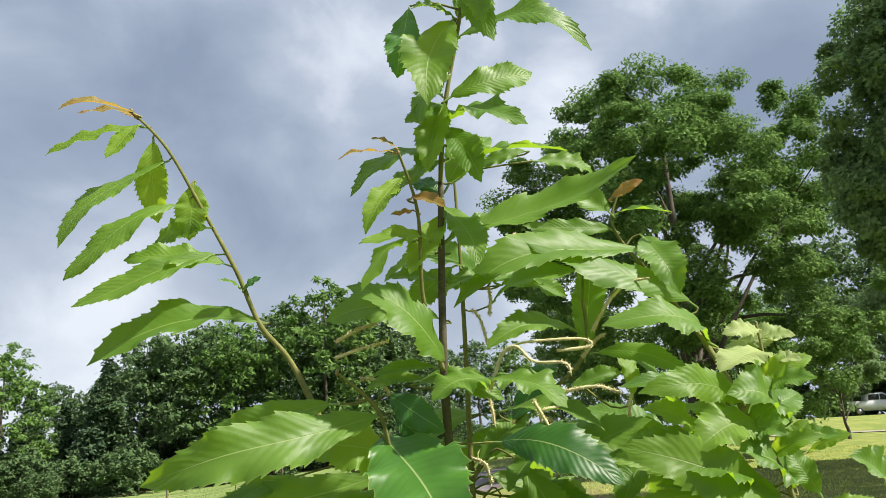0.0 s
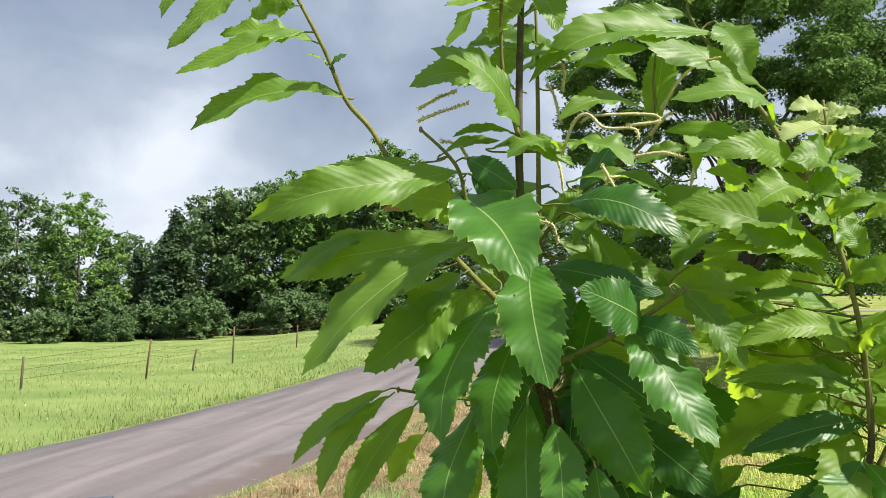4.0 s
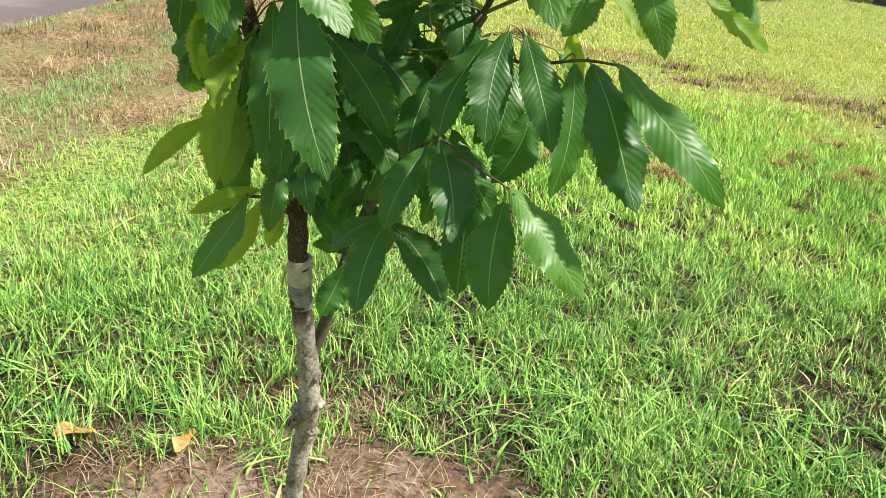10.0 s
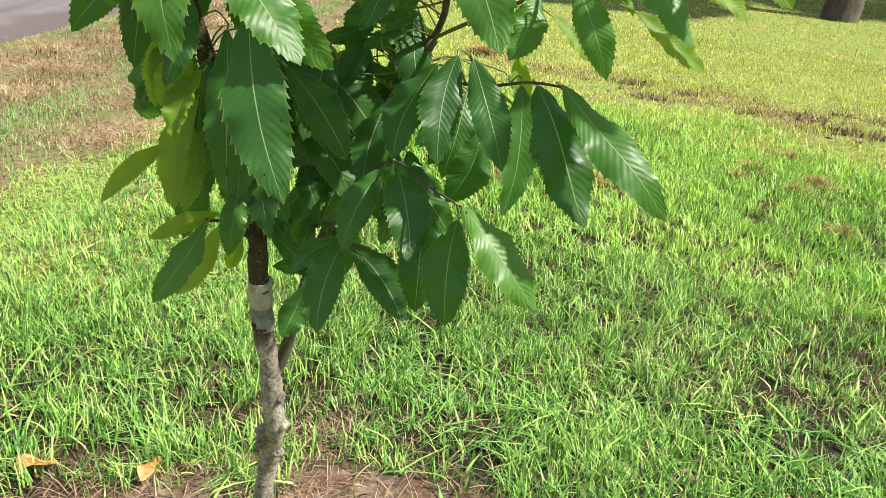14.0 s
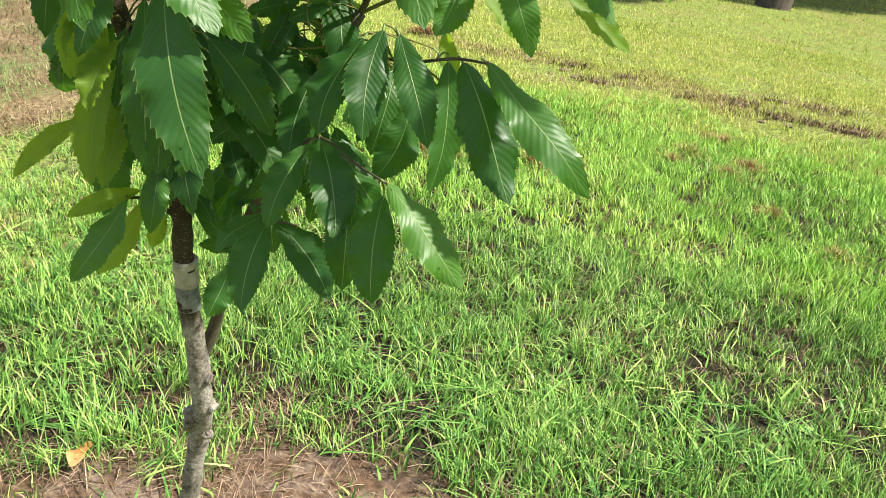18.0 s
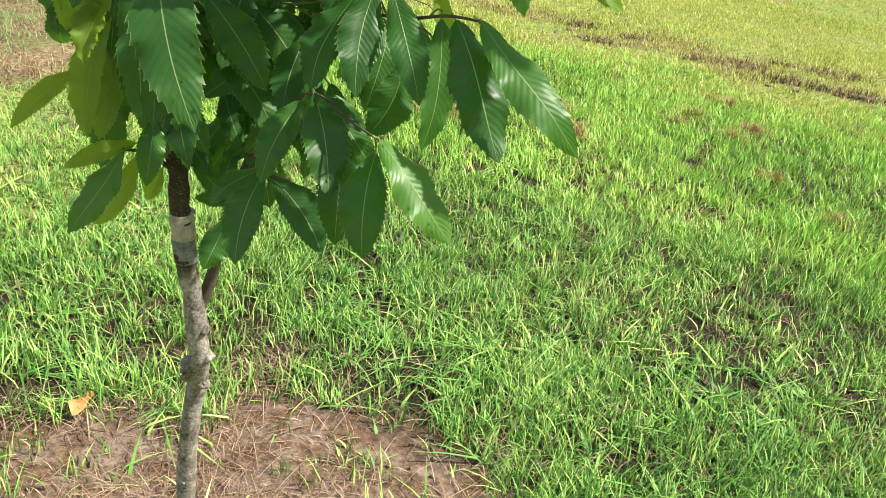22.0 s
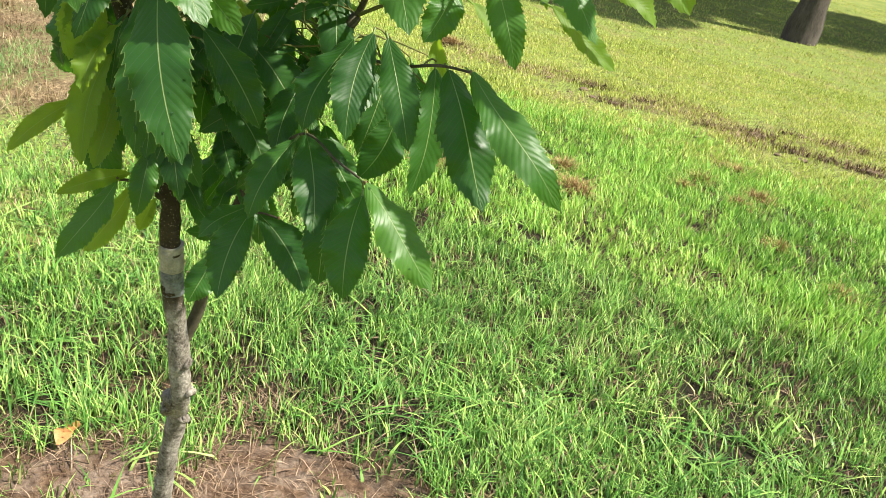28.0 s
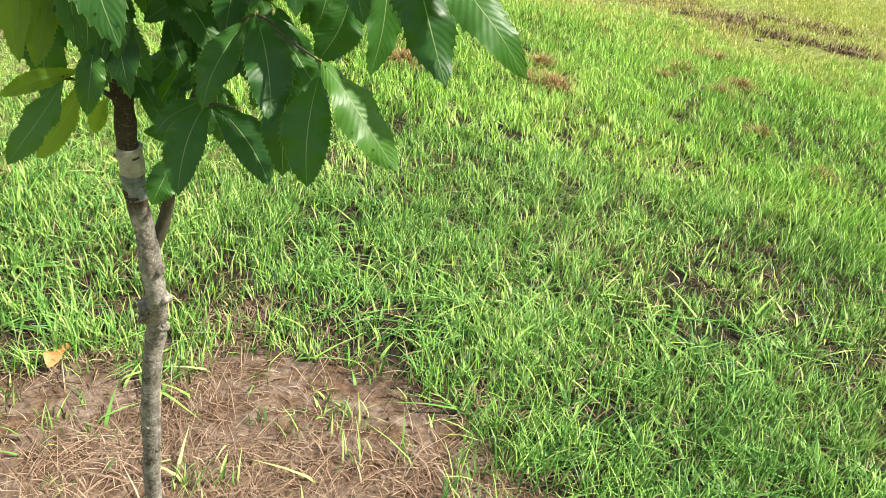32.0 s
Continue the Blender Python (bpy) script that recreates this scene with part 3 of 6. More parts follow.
def mown(count, r0, r1, per, tall, wide):
    """Cut stubble in small upright tufts, thin over the scraped line."""
    seeds = fan(rng, count, r0, r1, -20, 68, 0.9)
    side = seeds[:, 0] - 0.2 * (np.minimum(seeds[:, 1], 11) - 5) - 0.1 * np.maximum(seeds[:, 1] - 11, 0)
    seeds = keep(rng, seeds, (side > -1.1 + 0.6 * wobble(seeds, 1.1, 2.0)) * scraped(seeds) * np.clip(0.72 + 1.1 * wobble(seeds, 0.9, 3.0) + 0.9 * wobble(seeds, 4.0, 13.0), 0.08, 1) * np.clip((seeds[:, 1] + 0.42 * seeds[:, 0] - 7.0) / 1.3, 0, 1))
    xy = np.repeat(seeds, per, axis=0)
    xy = xy + rng.normal(0, 1, xy.shape) * 0.06
    tagged(blades(rng, xy, tall, wide, SHORT, "mown_grass", sections=2, lean=0.35), label="shorter yellow-green mown lawn further off", category="grass")


mown(56000, 6.4, 14.0, 4, 0.055, 0.0080)
mown(52000, 12.5, 34.0, 3, 0.055, 0.014)
# the same lawn goes on behind
xy = np.stack([rng.uniform(-1.6, 7.0, 45000), rng.uniform(-5.0, 3.2, 45000)], -1)
turn = np.degrees(np.arctan2(xy[:, 0] - EYE_X, xy[:, 1] - EYE_Y))
xy = keep(rng, xy, ((turn > 72) | (turn < -47)) * (1 - bare(xy)) * np.clip(1.3 - np.hypot(xy[:, 0] - 1, xy[:, 1]) / 6, 0, 1) * (xy[:, 0] - 0.2 * (xy[:, 1] - 5) > -1.2))
tagged(blades(rng, xy, 0.075, 0.008, GRASS, "lawn_grass", lean=0.6, sections=2), label="bright green lawn grass grown a few inches long", category="grass")
# the lawn beside the verge is mown short and dense
xy = fan(rng, 80000, 2.6, 12, -34, 4, 1.0)
u = xy[:, 0] - 0.2 * (np.minimum(xy[:, 1], 11) - 5)
xy = keep(rng, xy, (u > -1.3 + 0.5 * wobble(xy, 1.1, 2.0)) * np.clip((0.65 - u) / 0.9, 0, 1) * np.clip(0.8 + 0.8 * wobble(xy, 2.0, 3.0), 0.2, 1))
tagged(blades(rng, xy, 0.048, 0.0048, TALL, "mown_grass", sections=2, lean=0.8), label="short dense yellow-green grass beside the verge", category="grass")
# dried cuttings on the verge; u runs across it, along the slant of the lane
def across(count, lo, hi, power=1.5):
    u, y = rng.uniform(lo, hi, count), 2.0 + 20 * rng.uniform(0, 1, count) ** power
    return u, np.stack([u + 0.2 * (np.minimum(y, 11) - 5) + 0.1 * np.maximum(y - 11, 0), y], -1)


u, xy = across(120000, -3.5, -0.8)
patch = wobble(xy, 1.3, 8.0)
share = (u < -1.2 + 0.5 * wobble(xy, 1.1, 2.0)) * np.clip(0.55 + 1.7 * patch, 0.10, 1) * (1 - 0.75 * np.exp(-((u + 1.95 - 0.5 * wobble(xy, 0.7, 4.0)) / 0.2) ** 2))
pale = rng.random(len(u)) < np.clip(0.50 + 1.4 * wobble(xy, 0.9, 14.0) + 0.4 * np.exp(-((u + 1.45) / 0.2) ** 2), 0.05, 0.95)
hit = rng.random(len(u)) < share
tagged(blades(rng, xy[hit & pale], 0.075 * (1 + 0.8 * wobble(xy[hit & pale], 3.0, 51.0)), 0.0052, STRAW, "dry_cuttings", sections=2, lean=1.5), label="pale brown dried cut grass along the lane's edge", category="dry grass")
tagged(blades(rng, xy[hit & ~pale], 0.06 * (1 + 0.8 * wobble(xy[hit & ~pale], 3.0, 52.0)), 0.005, THATCH, "dry_cuttings", sections=2, lean=2.1), label="dark damp brown cut grass matted on the verge", category="dry grass")
# green grass comes through in a band, and along the asphalt
u, xy = across(150000, -3.6, -0.7)
band = 0.9 * np.exp(-((u + 1.95 - 0.5 * wobble(xy, 0.7, 4.0)) / 0.26) ** 2) + 0.6 * np.exp(-((u + 3.45) / 0.09) ** 2) + 0.9 * np.clip(u + 1.35, 0, 0.6)
xy = keep(rng, xy, band * np.clip(0.62 + 1.5 * wobble(xy, 1.4, 3.0), 0, 1))
tagged(blades(rng, xy, 0.07, 0.0046, VERGE, "verge_grass", lean=0.8, sections=2), label="dull green grass sprouting through the dry verge", category="grass")
# the meadow beyond the lane
y = rng.uniform(4, 45, 60000)
side = np.interp(y, [p.y for p in LANE], [p.x for p in LANE]) - 1.98
xy = np.stack([side - 27 * rng.uniform(0, 1, 60000) ** 1.9, y], -1)
xy = keep(rng, xy, np.clip(0.75 + 1.2 * wobble(xy, 0.45, 16.0), 0.15, 1))
tagged(blades(rng, xy, 0.15, 0.009, MEADOW, "meadow_grass", sections=2, lean=0.8), label="tall pale green meadow grass beyond the lane", category="grass")
xy = np.stack([rng.uniform(1.5, 9.0, 26000), rng.normal(0, 0.6, 26000)], -1)
xy[:, 1] += 10.3 - 0.42 * xy[:, 0]
xy = keep(rng, xy, np.clip(0.25 + 1.7 * wobble(xy, 1.3, 6.0), 0.04, 1))
tagged(blades(rng, xy, 0.055, 0.008, STRAW, "scraped_thatch", sections=2, lean=0.6), label="brown thatch turned up along a scraped line", category="dry grass")
# broad-bladed creeping grass sprawls in rosettes round the ring
seeds = np.stack([rng.uniform(-1.0, 2.2, 420), rng.uniform(1.9, 4.2, 420)], -1)
seeds = keep(rng, seeds, (bare(seeds) < 0.15) * np.clip(0.45 + 1.4 * wobble(seeds, 1.3, 91.0), 0.05, 1))
xy = np.repeat(seeds, 15, axis=0)
xy = xy + rng.normal(0, 0.012, xy.shape)
tagged(blades(rng, xy, 0.075, 0.0078, CREEPING, "creeping_grass", lean=1.7, sections=3), label="broad sprawling grass rosettes round the soil ring", category="grass")
# loose crumbs, straw litter and a few sprouts on the bare soil
def crumbs(count, name, mat):
    """Small angular grains of soil, half sunk."""
    xy = np.stack([rng.normal(0.32, 0.55, count), rng.normal(1.9, 0.5, count)], -1)
    xy = keep(rng, xy, (bare(xy) > 0.2) * np.clip(0.5 + 1.8 * wobble(xy, 4.0, 71.0), 0.05, 1))
    m = len(xy)
    size = 0.0018 + 0.012 * rng.random(m) ** 4.5
    corner = np.array([(1, 0, 0), (0, 1, 0), (-1, 0, 0), (0, -1, 0), (0, 0, 0.8), (0, 0, -0.8)])
    verts = corner[None] * (size[:, None, None] * rng.uniform(0.55, 1.4, (m, 6, 3))) + rng.normal(0, 0.25, (m, 6, 3)) * size[:, None, None]
    verts += np.concatenate([xy, np.full((m, 1), -0.009)], 1)[:, None]
    tris = np.array([(0, 1, 4), (1, 2, 4), (2, 3, 4), (3, 0, 4), (1, 0, 5), (2, 1, 5), (3, 2, 5), (0, 3, 5)])
    faces = (np.arange(m)[:, None, None] * 6 + tris[None]).reshape(-1, 3)
    me = raw_mesh(name, verts.reshape(-1, 3), faces, mat)
    me.polygons.foreach_set("use_smooth", np.zeros(len(faces), dtype=bool))
    return tagged(new(name, me), kind="stuff", label="fine loose crumbs of brown soil round the trunk", category="soil")


GRAIN = blade_material("soil_grains", [(0.0, (0.07, 0.048, 0.034)), (0.5, (0.19, 0.135, 0.095)), (1.0, (0.36, 0.28, 0.21))], 0.85, 0.0)
crumbs(3500, "loose_soil", GRAIN)
# matted brown thatch hangs over the ring's rim
xy = np.stack([rng.uniform(-0.9, 1.5, 26000), rng.uniform(0.8, 3.0, 26000)], -1)
rim = bare(xy)
xy = keep(rng, xy, (rim > 0.05) * (rim < 0.98) * np.clip(0.5 + 1.5 * wobble(xy, 3.5, 77.0), 0.05, 1))
tagged(blades(rng, xy, 0.05, 0.0034, LITTER, "rim_thatch", sections=2, lean=1.9), label="matted brown dead grass at the soil ring's rim", category="dry grass")
xy = np.stack([rng.normal(0.32, 0.52, 34000), rng.normal(1.85, 0.5, 34000)], -1)
xy = keep(rng, xy, (bare(xy) > 0.15) * np.clip(0.30 + 2.2 * wobble(xy, 3.0, 41.0), 0.06, 1))
tagged(blades(rng, xy, 0.032, 0.0024, LITTER, "straw_litter", sections=2, lean=2.6), label="thin dry straw scattered over the soil ring", category="straw")
seeds = np.stack([rng.uniform(-0.8, 1.3, 260), rng.uniform(1.0, 2.8, 260)], -1)
seeds = keep(rng, seeds, (bare(seeds) > 0.3) * np.clip(0.5 + 1.5 * wobble(seeds, 3.0, 55.0), 0, 1))
xy = np.repeat(seeds, 6, axis=0)
xy = xy + rng.normal(0, 0.014, xy.shape)
tagged(blades(rng, xy, 0.022, 0.0055, GRASS, "weed_sprouts", lean=1.6), label="small green weed sprouts in the bare soil", category="weeds")

# ---- the young chestnut ----
def leaf_material(name, dark, light, glow, gloss, red=0.0, share=0.3):
    m, n = material(name)
    uv = n.add("ShaderNodeUVMap").outputs[0]
    u, v = (n.add("ShaderNodeSeparateXYZ", {0: uv}).outputs[i] for i in (0, 1))
    across = n.math("ABSOLUTE", n.math("SUBTRACT", u, 0.5))            # 0 at the midrib, 0.5 at the edge
    own = n.add("ShaderNodeObjectInfo").outputs["Random"]
    p = local(n)
    blotch, grain = n.noise(p, 38.0, 4.0), n.noise(p, 420.0, 3.0)
    f = n.math("ADD", n.math("MULTIPLY", own, 0.55), n.math("MULTIPLY", blotch, 0.45))
    colour = n.ramp(f, [(0.15, dark), (0.85, light)])
    rows = n.math("FRACT", n.math("SUBTRACT", n.math("MULTIPLY", v, 17.0), n.math("MULTIPLY", across, 5.6)))
    crest = n.math("ABSOLUTE", n.math("SUBTRACT", rows, 0.5))          # 0.5 on a side vein
    vein = n.step(crest, 0.43, 0.5)
    rib = n.step(across, 0.016, 0.005)
    pale = tuple(min(1.0, 0.35 * c + 0.16) for c in (light[0] * 1.2, light[1], light[2]))
    colour = n.mix(n.math("MULTIPLY", vein, 0.15), colour, pale)
    colour = n.mix(n.math("MULTIPLY", rib, 0.75), colour, (0.33, 0.42, 0.16))
    colour = n.mix(n.math("MULTIPLY", n.step(across, 0.482, 0.5), 0.6), colour, (0.33, 0.42, 0.12))
    if red:
        colour = n.mix(n.math("MULTIPLY", n.step(blotch, 0.35, 0.65), red), colour, (0.34, 0.13, 0.04))
    swell = n.math("COSINE", n.math("MULTIPLY", rows, 6.2832))          # the leaf swells softly between its side veins
    relief = n.math("ADD", n.math("MULTIPLY", swell, n.math("MULTIPLY", n.math("ADD", blotch, 0.1), -0.55)), n.math("MULTIPLY", grain, 0.10))
    relief = n.math("SUBTRACT", relief, n.math("MULTIPLY", rib, 0.8))
    finish(n, colour, n.ramp(blotch, [(0.3, gloss), (0.7, gloss + 0.12)]), relief, 0.00055, 0.44, share, glow, spec=0.44)
    return m


# greens hold light as well as age: d painted for shade, g and y for sun
LEAF = {"d": leaf_material("shaded_mature_leaf", (0.012, 0.060, 0.009), (0.040, 0.130, 0.017), (0.14, 0.43, 0.010, 1), 0.40, share=0.26),
        "g": leaf_material("lit_glossy_leaf", (0.032, 0.115, 0.013), (0.075, 0.190, 0.023), (0.25, 0.56, 0.015, 1), 0.39, share=0.30),
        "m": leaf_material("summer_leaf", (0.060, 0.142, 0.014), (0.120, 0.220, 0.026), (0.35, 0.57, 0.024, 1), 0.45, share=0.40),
        "y": leaf_material("young_and_lit_leaf", (0.092, 0.188, 0.014), (0.170, 0.280, 0.032), (0.48, 0.68, 0.036, 1), 0.46, share=0.50),
        "p": leaf_material("opening_leaf", (0.22, 0.30, 0.09), (0.36, 0.42, 0.16), (0.55, 0.66, 0.2, 1), 0.55, share=0.35),
        "r": leaf_material("new_leaf", (0.16, 0.14, 0.03), (0.26, 0.21, 0.05), (0.55, 0.36, 0.06, 1), 0.40, 0.75, share=0.4)}


def trunk_material():
    m, n = material("chestnut_bark")
    p = local(n)
    z = n.add("ShaderNodeSeparateXYZ", {0: p}).outputs[2]
    a, b = n.noise(p, 34.0, 6.0, 0.7), n.noise(p, 230.0, 4.0, 0.65)
    f = n.math("ADD", n.math("MULTIPLY", a, 0.6), n.math("MULTIPLY", b, 0.4))
    grey = n.ramp(f, [(0.36, (0.035, 0.028, 0.02)), (0.43, (0.14, 0.122, 0.098)), (0.52, (0.27, 0.245, 0.205)), (0.64, (0.50, 0.465, 0.41))])
    brown = n.ramp(f, [(0.30, (0.028, 0.021, 0.012)), (0.6, (0.066, 0.050, 0.029)), (0.74, (0.15, 0.125, 0.09))])
    spots = n.add("ShaderNodeTexVoronoi", {"Vector": p, "Scale": 300.0}).outputs["Distance"]
    brown = n.mix(n.math("MULTIPLY", n.step(spots, 0.24, 0.14), 0.6), brown, (0.36, 0.30, 0.22))
    # above the graft the scion's bark is brown and dotted
    finish(n, n.mix(n.step(z, 1.02, 1.06), grey, brown), 0.8, f, 0.006, 0.9, spec=0.2)
    return m


CHESTNUT_BARK = trunk_material()
SHOOT_BARK = bark_material("shoot_bark", (0.045, 0.040, 0.025), (0.125, 0.112, 0.072), 60, 1.0, 0.002)
YOUNG_SHOOT = bark_material("green_shoot", (0.10, 0.105, 0.03), (0.20, 0.20, 0.065), 60, 1.0, 0.001)
BUD = plain("bud_scale", (0.17, 0.13, 0.045), 0.5, 0.2, 300)
TAPE = plain("graft_tape", (0.36, 0.325, 0.26), 0.5, 0.22, 90, spec=0.4)
CATKIN = plain("catkin", (0.52, 0.46, 0.25), 0.8, 0.2, 500)

chestnut = thing("chestnut_tree", (0.26, 1.78, 0.0), label="young grafted chestnut tree with long toothed leaves, in bare soil", category="tree")
LEAVES_MADE = []
SHOOT_LINES = []


def shoot(thick, thin, points):
    """A branch that tapers along a smooth curve, with a node at every few centimetres."""
    line = glide(points, 8)
    SHOOT_LINES.extend(line)
    trunk = thick > 0.014
    bm = bmesh.new()
    count = len(line)
    radii = []
    for i in range(count):
        v = i / (count - 1)
        r = thick * (1 - v) + thin * v
        r *= 1 + 0.12 * noise.noise(Vector(line[i]) * 38) + (0.10 * noise.noise(Vector(line[i]) * 90) if trunk else 0)
        radii.append(r)
    if trunk:
        radii[0] *= 1.35
        radii[1] *= 1.15
    tube(bm, line, radii, 14 if trunk else 8)
    if trunk:
        for v in bm.verts:
            v.co += Vector((noise.noise(v.co * 55), noise.noise(v.co * 55 + Vector((9, 0, 0))), 0)) * 0.0030
    name = "trunk" if trunk else "branch"
    ob = part(name, bm, CHESTNUT_BARK if thick > 0.0095 else SHOOT_BARK if thick > 0.0036 else YOUNG_SHOOT if line[-1].z > 1.5 else SHOOT_BARK, chestnut)
    if thin < 0.0017:
        bm = bmesh.new()
        bmesh.ops.create_icosphere(bm, subdivisions=1, radius=thin * 1.35, matrix=Matrix.Translation(line[-1]) @ Matrix.Diagonal((1, 1, 1.8, 1)))
        part("bud", bm, BUD, ob)
    return ob


def leaf(kind, base, tip, wide, bow, roll=0.0):
    """A chestnut leaf from its stalk's end to its tip. wide: of its length; bow: how far it arches, of its length."""
    number = len(LEAVES_MADE)
    rnd = random.Random(number * 7 + 1)
    base, tip = Vector(base), Vector(tip)
    span = tip - base
    length = span.length
    along = span.normalized()
    up = Vector((rnd.uniform(-0.35, 0.35), -1.0, rnd.uniform(0.25, 0.75) if kind in "dg" else rnd.uniform(0.45, 1.15)))
    normal = (up - along * up.dot(along)).normalized()
    normal = Matrix.Rotation(radians(roll + rnd.uniform(-16, 16)), 3, along) @ normal
    side = along.cross(normal)
    teeth = 17
    bend, twist, wave = rnd.uniform(-0.07, 0.07), rnd.uniform(-0.6, 0.6), rnd.uniform(0, 6.28)
    fold = rnd.uniform(0.10, 0.36) if kind in "dg" else rnd.uniform(0.25, 0.62)
    curl, tip_curl, sway = rnd.uniform(0.10, 0.34), rnd.uniform(-0.05, 0.11), rnd.uniform(-0.028, 0.028)
    waves, frill = rnd.uniform(2.2, 4.2), rnd.uniform(0.10, 0.26)
    phases = (0.0, 0.45, 0.82)
    v = np.array([(k + ph) / teeth for k in range(teeth) for ph in phases] + [1.0])[:, None]
    point = np.array([ph > 0.8 for k in range(teeth) for ph in phases] + [False])[:, None] & (v > 0.06) & (v < 0.97)
    notch = np.array([0.965 if ph == 0.0 else 0.99 if ph == 0.45 else 1.0 for k in range(teeth) for ph in phases] + [1.0])[:, None]
    c = np.array([-1, -0.86, -0.62, -0.34, 0, 0.34, 0.62, 0.86, 1.0])[None, :]
    a = np.abs(c)
    rim = a > 0.99
    rows, cols = v.size, c.size
    body = (0.14 + 0.86 * np.minimum(1, v / 0.38) ** 0.70) * (1 - 0.93 * np.maximum(0, (v - 0.50) / 0.50) ** 1.9) * np.minimum(1, (1 - v) / 0.06) ** 0.7
    half = 0.5 * (0.97 if kind in "dg" else 1.06) * wide * length * body + 0.0005
    half = half * np.where(c > 0, 1 + 0.10 * bend / 0.07, 1 - 0.10 * bend / 0.07)
    arch = bow * length * 4 * v * (1 - v) * (1.0 + 0.3 * (v - 0.5)) - tip_curl * length * np.maximum(0, (v - 0.62) / 0.38) ** 2 * (1 - v) * 2.2 + sway * length * np.sin(6.28 * v)
    spin = twist * (v - 0.4)
    out = half * c * np.where(rim, notch, 1.0) * np.where(rim & point, 1.095, 1.0)
    ripple = frill * half * a * a * np.sin(wave + v * 6.28 * waves + np.where(c > 0, 1.9, 0)) + 0.05 * half * a ** 3 * np.sin(wave * 2 + v * 47)
    lift = fold * half * a - curl * half * a * a + ripple
    ahead = np.where(rim & point, 0.017 * length, 0.0) + 0.02 * length * a * a * (1 - v)
    side_off = bend * length * 4 * v * (1 - v) + out * np.cos(spin) - lift * np.sin(spin)
    norm_off = arch + lift * np.cos(spin) + out * np.sin(spin)
    grid = (v * length + ahead)[..., None] * np.array(along) + side_off[..., None] * np.array(side) + norm_off[..., None] * np.array(normal)
    verts = [tuple(q) for q in grid.reshape(-1, 3)]
    uvs = [(0.5 + 0.5 * cc, vv) for vv in v[:, 0] for cc in c[0]]
    faces = []
    for i in range(rows - 1):
        for k in range(cols - 1):
            q = i * cols + k
            faces.append((q, q + 1, q + cols + 1, q + cols))
    # stalk
    stalk = min(0.012, 0.14 * length)
    back = -along * stalk * 0.75 + Vector((0, 0, -1)) * stalk * 0.25 - normal * stalk * 0.1
    first = len(verts)
    for q in (back, along * 0.02 * length):
        for k in range(4):
            verts.append(tuple(q + (side * math.cos(k * 1.5708) + normal * math.sin(k * 1.5708)) * 0.0011 - normal * 0.0006))
            uvs.append((0.5, 0.5))
    for k in range(4):
        faces.append((first + k, first + (k + 1) % 4, first + 4 + (k + 1) % 4, first + 4 + k))
    arr = np.array(verts)
    ob = new("leaf", raw_mesh("leaf", arr, np.array(faces), LEAF[kind], np.array(uvs)))
    ob.parent = chestnut
    ob.location = base
    LEAVES_MADE.append((base, tip, normal, ob, base + back))
    return ob


# dew on the glossy leaves
DEW, n = material("dew")
finish(n, (0.9, 0.95, 0.95), 0.03, spec=0.5)
n.tree.nodes["Principled BSDF"].inputs["Transmission Weight"].default_value = 1.0
n.tree.nodes["Principled BSDF"].inputs["IOR"].default_value = 1.33


def dew(ob):
    """Small round water drops on a leaf's upper face."""
    rnd = random.Random(len(LEAVES_MADE))
    faces = [f for f in ob.data.polygons if f.area > 1e-6]
    for _ in range(9):
        f = rnd.choice(faces[18:-10])
        size = rnd.uniform(0.0007, 0.0013)
        up = LEAVES_MADE[-1][2]
        way = f.normal if f.normal.dot(up) > 0 else -f.normal
        bm = bmesh.new()
        bmesh.ops.create_icosphere(bm, subdivisions=2, radius=size, matrix=way.to_track_quat("Z", "Y").to_matrix().to_4x4() @ Matrix.Diagonal((1, 1.15, 0.55, 1)))
        drop = part("dew_drop", bm, DEW, ob)
        drop.location = f.center + way * size * 0.25


shoot(.0156, .0108, [(0.000, 0.000, -0.030), (0.001, -0.015, 0.100), (0.006, -0.080, 0.360), (0.018, -0.140, 0.668), (0.034, -0.170, 0.829), (0.042, -0.205, 0.893), (0.038, -0.225, 0.991), (0.028, -0.240, 1.082), (0.021, -0.250, 1.208)])
shoot(.0102, .0064, [(0.022, -0.250, 1.189), (0.021, -0.250, 1.208), (-0.036, -0.310, 1.438), (-0.085, -0.360, 1.624), (-0.091, -0.365, 1.647)])
shoot(.0048, .0026, [(-0.085, -0.360, 1.624), (-0.089, -0.390, 1.735), (-0.088, -0.410, 1.829), (-0.082, -0.420, 1.962)])
shoot(.0026, .0013, [(-0.086, -0.415, 1.877), (-0.082, -0.420, 1.962), (-0.075, -0.425, 2.024), (-0.061, -0.430, 2.087), (-0.035, -0.460, 2.186), (-0.029, -0.465, 2.205)])
shoot(.0080, .0058, [(0.042, -0.200, 0.975), (0.056, -0.205, 1.024), (0.069, -0.220, 1.091), (0.107, -0.250, 1.225), (0.130, -0.260, 1.292), (0.190, -0.270, 1.412)])
shoot(.0040, .0023, [(0.130, -0.260, 1.292), (0.190, -0.270, 1.412), (0.196, -0.320, 1.466), (0.196, -0.370, 1.544), (0.179, -0.410, 1.635)])
shoot(.0023, .0011, [(0.196, -0.370, 1.544), (0.179, -0.410, 1.635), (0.162, -0.410, 1.716), (0.147, -0.390, 1.756), (0.172, -0.370, 1.792), (0.174, -0.360, 1.833)])
